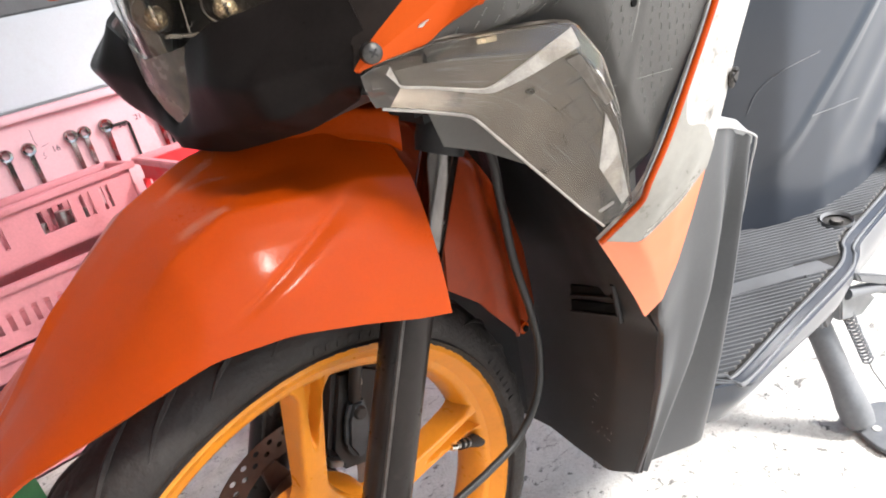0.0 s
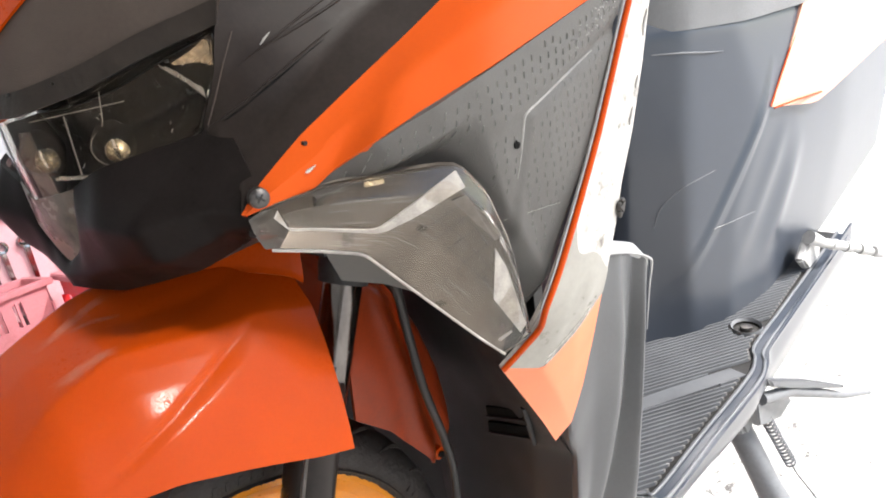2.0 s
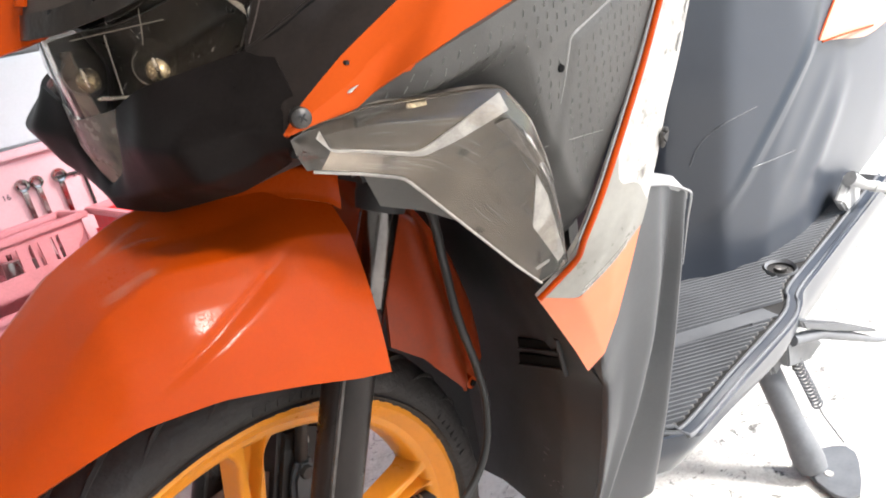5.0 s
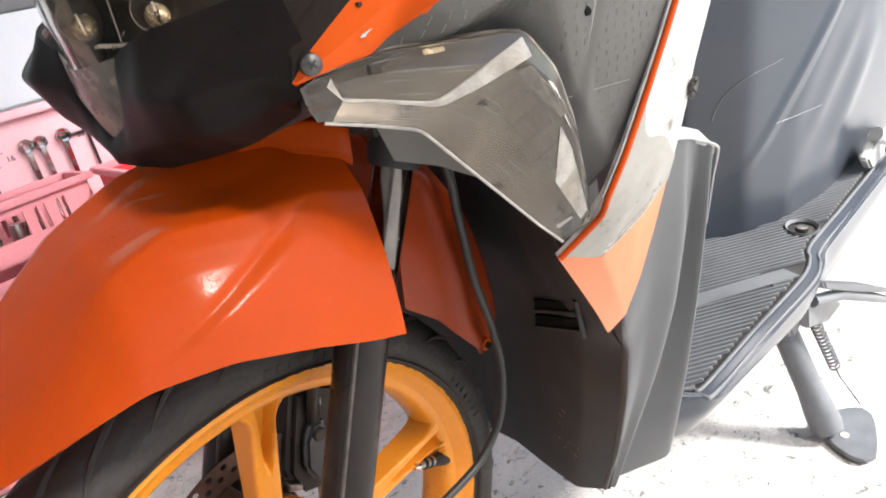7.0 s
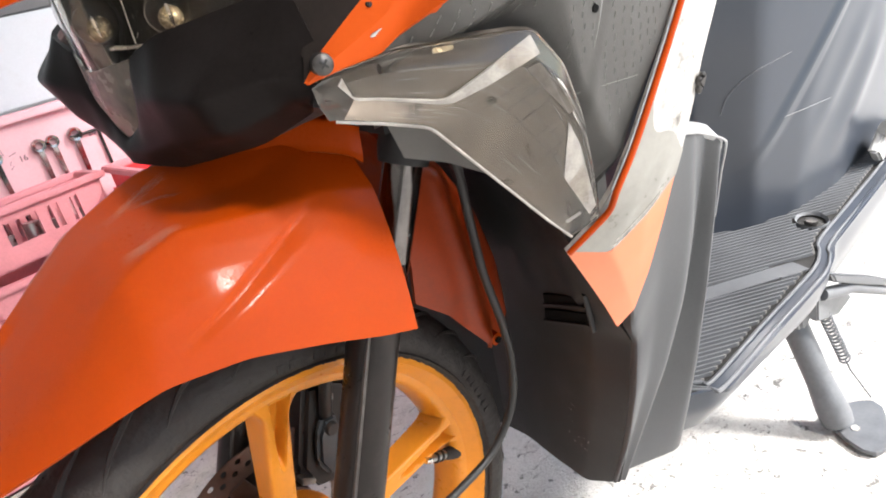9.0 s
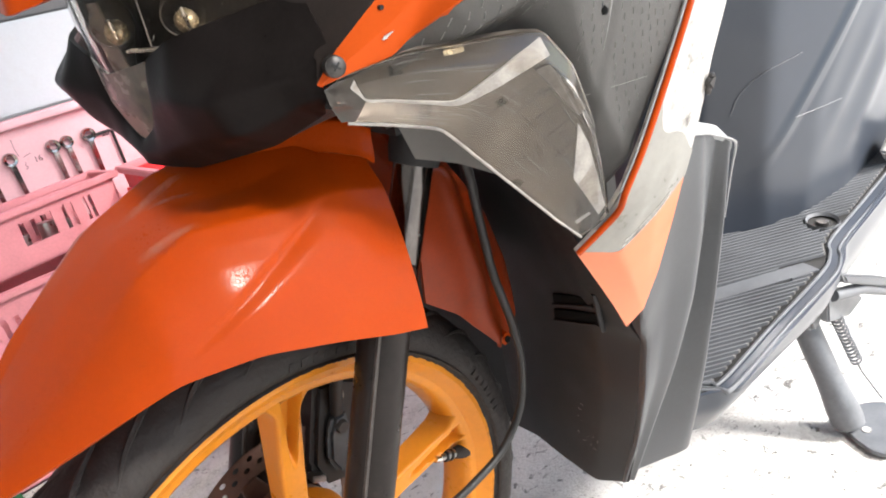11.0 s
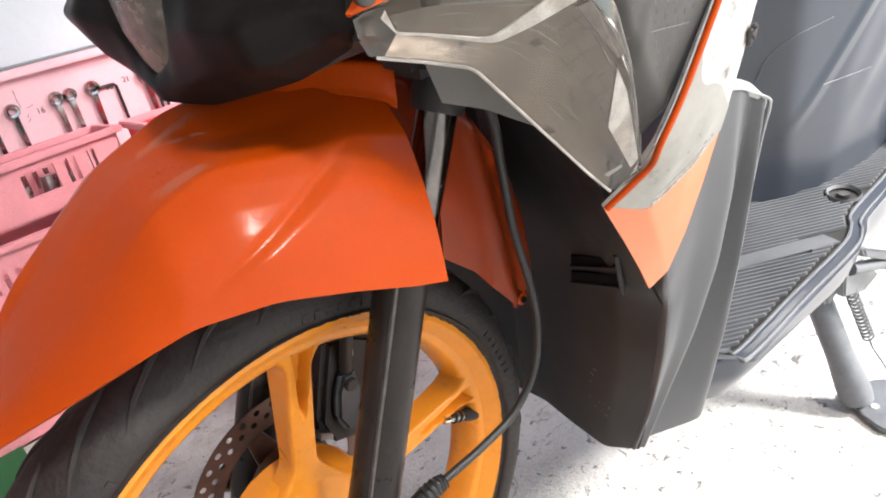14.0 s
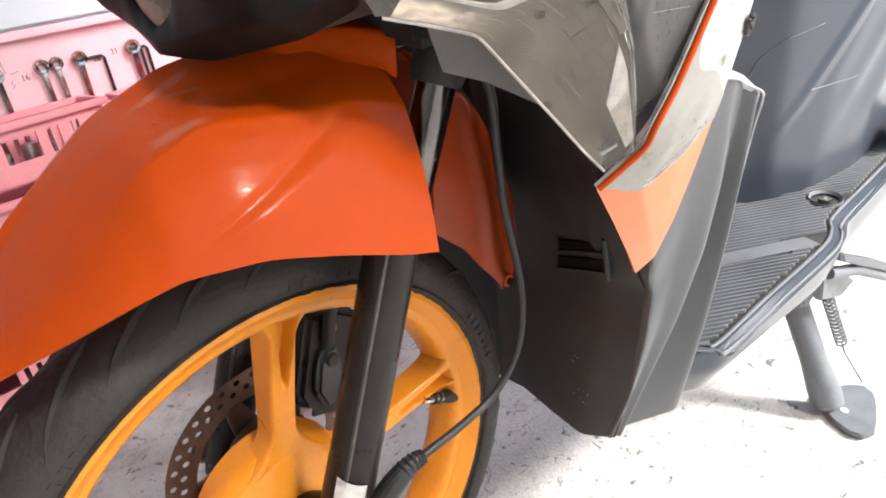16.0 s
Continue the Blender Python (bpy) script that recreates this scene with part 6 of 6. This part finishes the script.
part("peg_bracket", slab([(0.556, -0.196, 0.226), (0.606, -0.196, 0.208), (0.690, -0.196, 0.143), (0.640, -0.196, 0.148), (0.606, -0.196, 0.166), (0.566, -0.196, 0.188)], (0, 0.010, 0), 0.002), STAND, peg)
# Footrest coloured pale to stand for the bright haze around it.
footrest = part("passenger_footrest", tube([(0.770, -0.188, 0.330), (0.7905, -0.200, 0.3150), (0.830, -0.225, 0.2950), (0.868, -0.250, 0.2720)], [0.009, 0.006, 0.006, 0.005], 14), LIT_GREY, scooter, "folding passenger footrest with rubber rings")
for k in range(4):
    c = np.array((0.800, -0.206, 0.310)) + k * np.array((0.018, -0.0125, -0.0095))
    part("rubber_ring", tube([tuple(c), tuple(c + np.array((0.006, -0.0042, -0.0032)))], 0.0072, 14), LIT_GREY, footrest)
part("footrest_bracket", slab([(0.745, -0.190, 0.308), (0.782, -0.190, 0.330), (0.815, -0.190, 0.312), (0.820, -0.190, 0.282), (0.770, -0.190, 0.285)], (0, 0.012, 0), 0.003), LIT_GREY, footrest)

# ---- tool rack against the wall ----
rack = thing("tool_rack", "pink painted tool board with hanging spanners", "tool rack")
part("board", block((-0.95, 0.985, 0.30), (0.62, 1.005, 0.562), 0.002), PINK, rack, "pink painted board marked with sizes")
part("board_cap", block((-0.95, 0.968, 0.563), (0.62, 1.03, 0.5775), 0.002), PINK, rack)
part("rack_body", block((-0.95, 1.005, G), (0.62, 1.30, 0.562), 0.004), PINK, rack)
shelf = thing("wall_shelf", "white painted cabinet top with a dark grey edge", "shelf")
part("cabinet_front", block((-1.0, 1.035, 0.5785), (0.9, 1.33, 0.738), 0.004), WHITE_WALL, shelf)
part("cabinet_top", block((-1.02, 1.04, 0.738), (0.92, 1.35, 0.795), 0.004), DARK_SHELF, shelf, "dark grey cabinet top")


def spanner(x, length, head, lean=0.0, ring=True):
    ob = thing("spanner", "chrome ring spanner hanging on the pink board", "spanner", pose(x, 0.978, 0.512, 0, lean, 0), "spanners on the tool board")
    rr, w = head, head * 0.42
    part("ring_end", lathe([(rr * 0.55, -0.005), (rr * 0.9, -0.006), (rr, -0.003), (rr, 0.003), (rr * 0.9, 0.006), (rr * 0.55, 0.005)], 24, (0, 0, 0), True), CHROME, ob)
    part("shank", slab([(-w * 0.9, -0.004, -rr * 0.85), (w * 0.9, -0.004, -rr * 0.85), (w * 0.7, -0.004, -length * 0.4), (w * 0.8, -0.004, -length), (-w * 0.8, -0.004, -length), (-w * 0.7, -0.004, -length * 0.4)], (0, 0.007, 0), 0.0015), CHROME, ob)
    return ob


for x, ln, hd in ((-0.03, 0.16, 0.012), (0.010, 0.16, 0.012), (0.064, 0.17, 0.012), (0.103, 0.17, 0.0125), (0.178, 0.18, 0.0125), (0.203, 0.18, 0.012), (0.244, 0.18, 0.0135), (0.345, 0.19, 0.014)):
    spanner(x, ln, hd, random.uniform(-2, 2))
for x in (0.288, 0.36, 0.372):
    ob = thing("hex_key", "dark steel hex key hanging on the pink board", "hex key", pose(x, 0.980, 0.508), "keys on the tool board")
    part("shaft", tube([(-0.05 if x < 0.3 else -0.02, 0, 0.0), (-0.004, 0, 0.0), (0, 0, -0.004), (0, 0, -0.09)], 0.0028, 8), CALIPER, ob)
for txt, x, z in (("16", 0.140, 0.494), ("20", 0.268, 0.500), ("21", 0.303, 0.505)):
    fc = bpy.data.curves.new("size_mark", "FONT")
    fc.body, fc.size, fc.extrude = txt, 0.015, 0.0003
    tmp = bpy.data.objects.new("size_mark", fc)
    scene.collection.objects.link(tmp)
    dg = bpy.context.evaluated_depsgraph_get()
    me = bpy.data.meshes.new_from_object(tmp.evaluated_get(dg))
    bpy.data.objects.remove(tmp)
    me.materials.clear()
    me.materials.append(INK)
    ob = new("size_mark", me)
    ob.parent = rack
    ob.matrix_local = pose(x, 0.9845, z, 90, 0, 0)
    tagged(ob, "hand-written size number " + txt)

for stroke in ([(0.1190, 0.5443), (0.1180, 0.5258), (0.1200, 0.5125)], [(0.1267, 0.5092), (0.1400, 0.5124)], [(0.1265, 0.4996), (0.1230, 0.4940), (0.1270, 0.4900), (0.1217, 0.4862)]):
    part("marker_stroke", tube([(x, 0.9848, z) for x, z in stroke], 0.0005, 6), INK, rack)


def crate(name, x0, x1, y0, y1, z0, z1, openings=None, shell=None, label="faded red plastic crate with slotted sides, stacked"):
    """An open crate with a rim, slotted sides and a rib grid."""
    ob = thing(name, label, "crate", group="stacked crates")
    shell = shell or RED_CRATE
    t = 0.004
    part("bottom", block((x0, y0, z0), (x1, y1, z0 + t)), shell, ob)
    h = z1 - z0
    def wall_with_slots(a0, a1, place):
        bms = []
        bms.append(place(a0, a1, z1 - 0.042, z1 - 0.012))
        bms.append(place(a0, a1, z0, z0 + 0.028))
        n = max(3, int((a1 - a0) / 0.019))
        for k in range(n + 1):
            c = a0 + (a1 - a0) * k / n
            if 0.30 < (k / n) % 0.62 < 0.50 and n > 10:
                continue
            bms.append(place(c - 0.0055, c + 0.0055, z0 + 0.028, z1 - 0.042))
        return join(*bms)
    if openings:
        zs, ze = z1 - 0.066, z1 - 0.024
        ends = [x0] + [q for o in openings for q in o] + [x1]
        bms = [block((x0, y0, ze), (x1, y0 + t, z1 - 0.012)), block((x0, y0, z0), (x1, y0 + t, zs))]
        bms += [block((a, y0, zs), (b, y0 + t, ze)) for a, b in zip(ends[::2], ends[1::2])]
        part("front_side", join(*bms), shell, ob)
    else:
        part("front_side", wall_with_slots(x0, x1, lambda a, b, c, d: block((a, y0, c), (b, y0 + t, d))), shell, ob)
    part("back_side", wall_with_slots(x0, x1, lambda a, b, c, d: block((a, y1 - t, c), (b, y1, d))), shell, ob)
    part("end_side", wall_with_slots(y0, y1, lambda a, b, c, d: block((x0, a, c), (x0 + t, b, d))), shell, ob)
    part("end_side", wall_with_slots(y0, y1, lambda a, b, c, d: block((x1 - t, a, c), (x1, b, d))), shell, ob)
    r = 0.010
    part("rim", join(block((x0 - r, y0 - r, z1 - 0.012), (x1 + r, y0 + t, z1), 0.002), block((x0 - r, y1 - t, z1 - 0.012), (x1 + r, y1 + r, z1), 0.002),
                     block((x0 - r, y0 + t, z1 - 0.012), (x0 + t, y1 - t, z1), 0.002), block((x1 - t, y0 + t, z1 - 0.012), (x1 + r, y1 - t, z1), 0.002)), RED_CRATE, ob)
    return ob


top_crate = crate("tool_crate", -0.34, 0.222, 0.80, 0.890, 0.350, 0.452, ((-0.16, -0.10), (-0.075, -0.066), (-0.058, -0.049), (-0.036, -0.028), (-0.018, -0.010), (0.046, 0.102), (0.119, 0.126), (0.132, 0.139), (0.157, 0.163), (0.168, 0.174)))
top_crate.matrix_world = pose(0.0, 0.828, 0, 0, 0, 8) @ pose(0.0, -0.80, 0)
for z0, z1 in ((G, 0.163), (0.165, 0.306), (0.308, 0.452)):
    crate("parts_crate", 0.248, 0.60, 0.60, 0.880, z0, z1, None, RED_TRAY, "bright red plastic crate with a pale rim, stacked")
crate("tool_crate", -0.36, 0.20, 0.775, 0.95, 0.245, 0.346)
crate("tool_crate", -0.36, 0.20, 0.775, 0.95, 0.122, 0.243)
crate("tool_crate", -0.36, 0.20, 0.775, 0.95, G, 0.120)
for x, w in ((0.02, 0.016), (0.05, 0.012), (0.09, 0.02), (0.13, 0.01), (0.155, 0.01), (0.18, 0.01), (0.195, 0.01)):
    ob = part("steel_socket", tube([(x, 0.872 + 0.14 * x, 0.355), (x + 0.004, 0.874 + 0.14 * x, 0.355 + 0.03 + w)], w * 0.7, 12), STEEL)
    tagged(ob, "loose steel socket standing in the crate", "socket", "sockets in the crate")
mat = part("green_mat", block((-0.62, 0.62, G), (-0.135, 0.865, G + 0.005), 0.001), GREEN)
tagged(mat, "green rubber mat lying on the concrete", "mat")
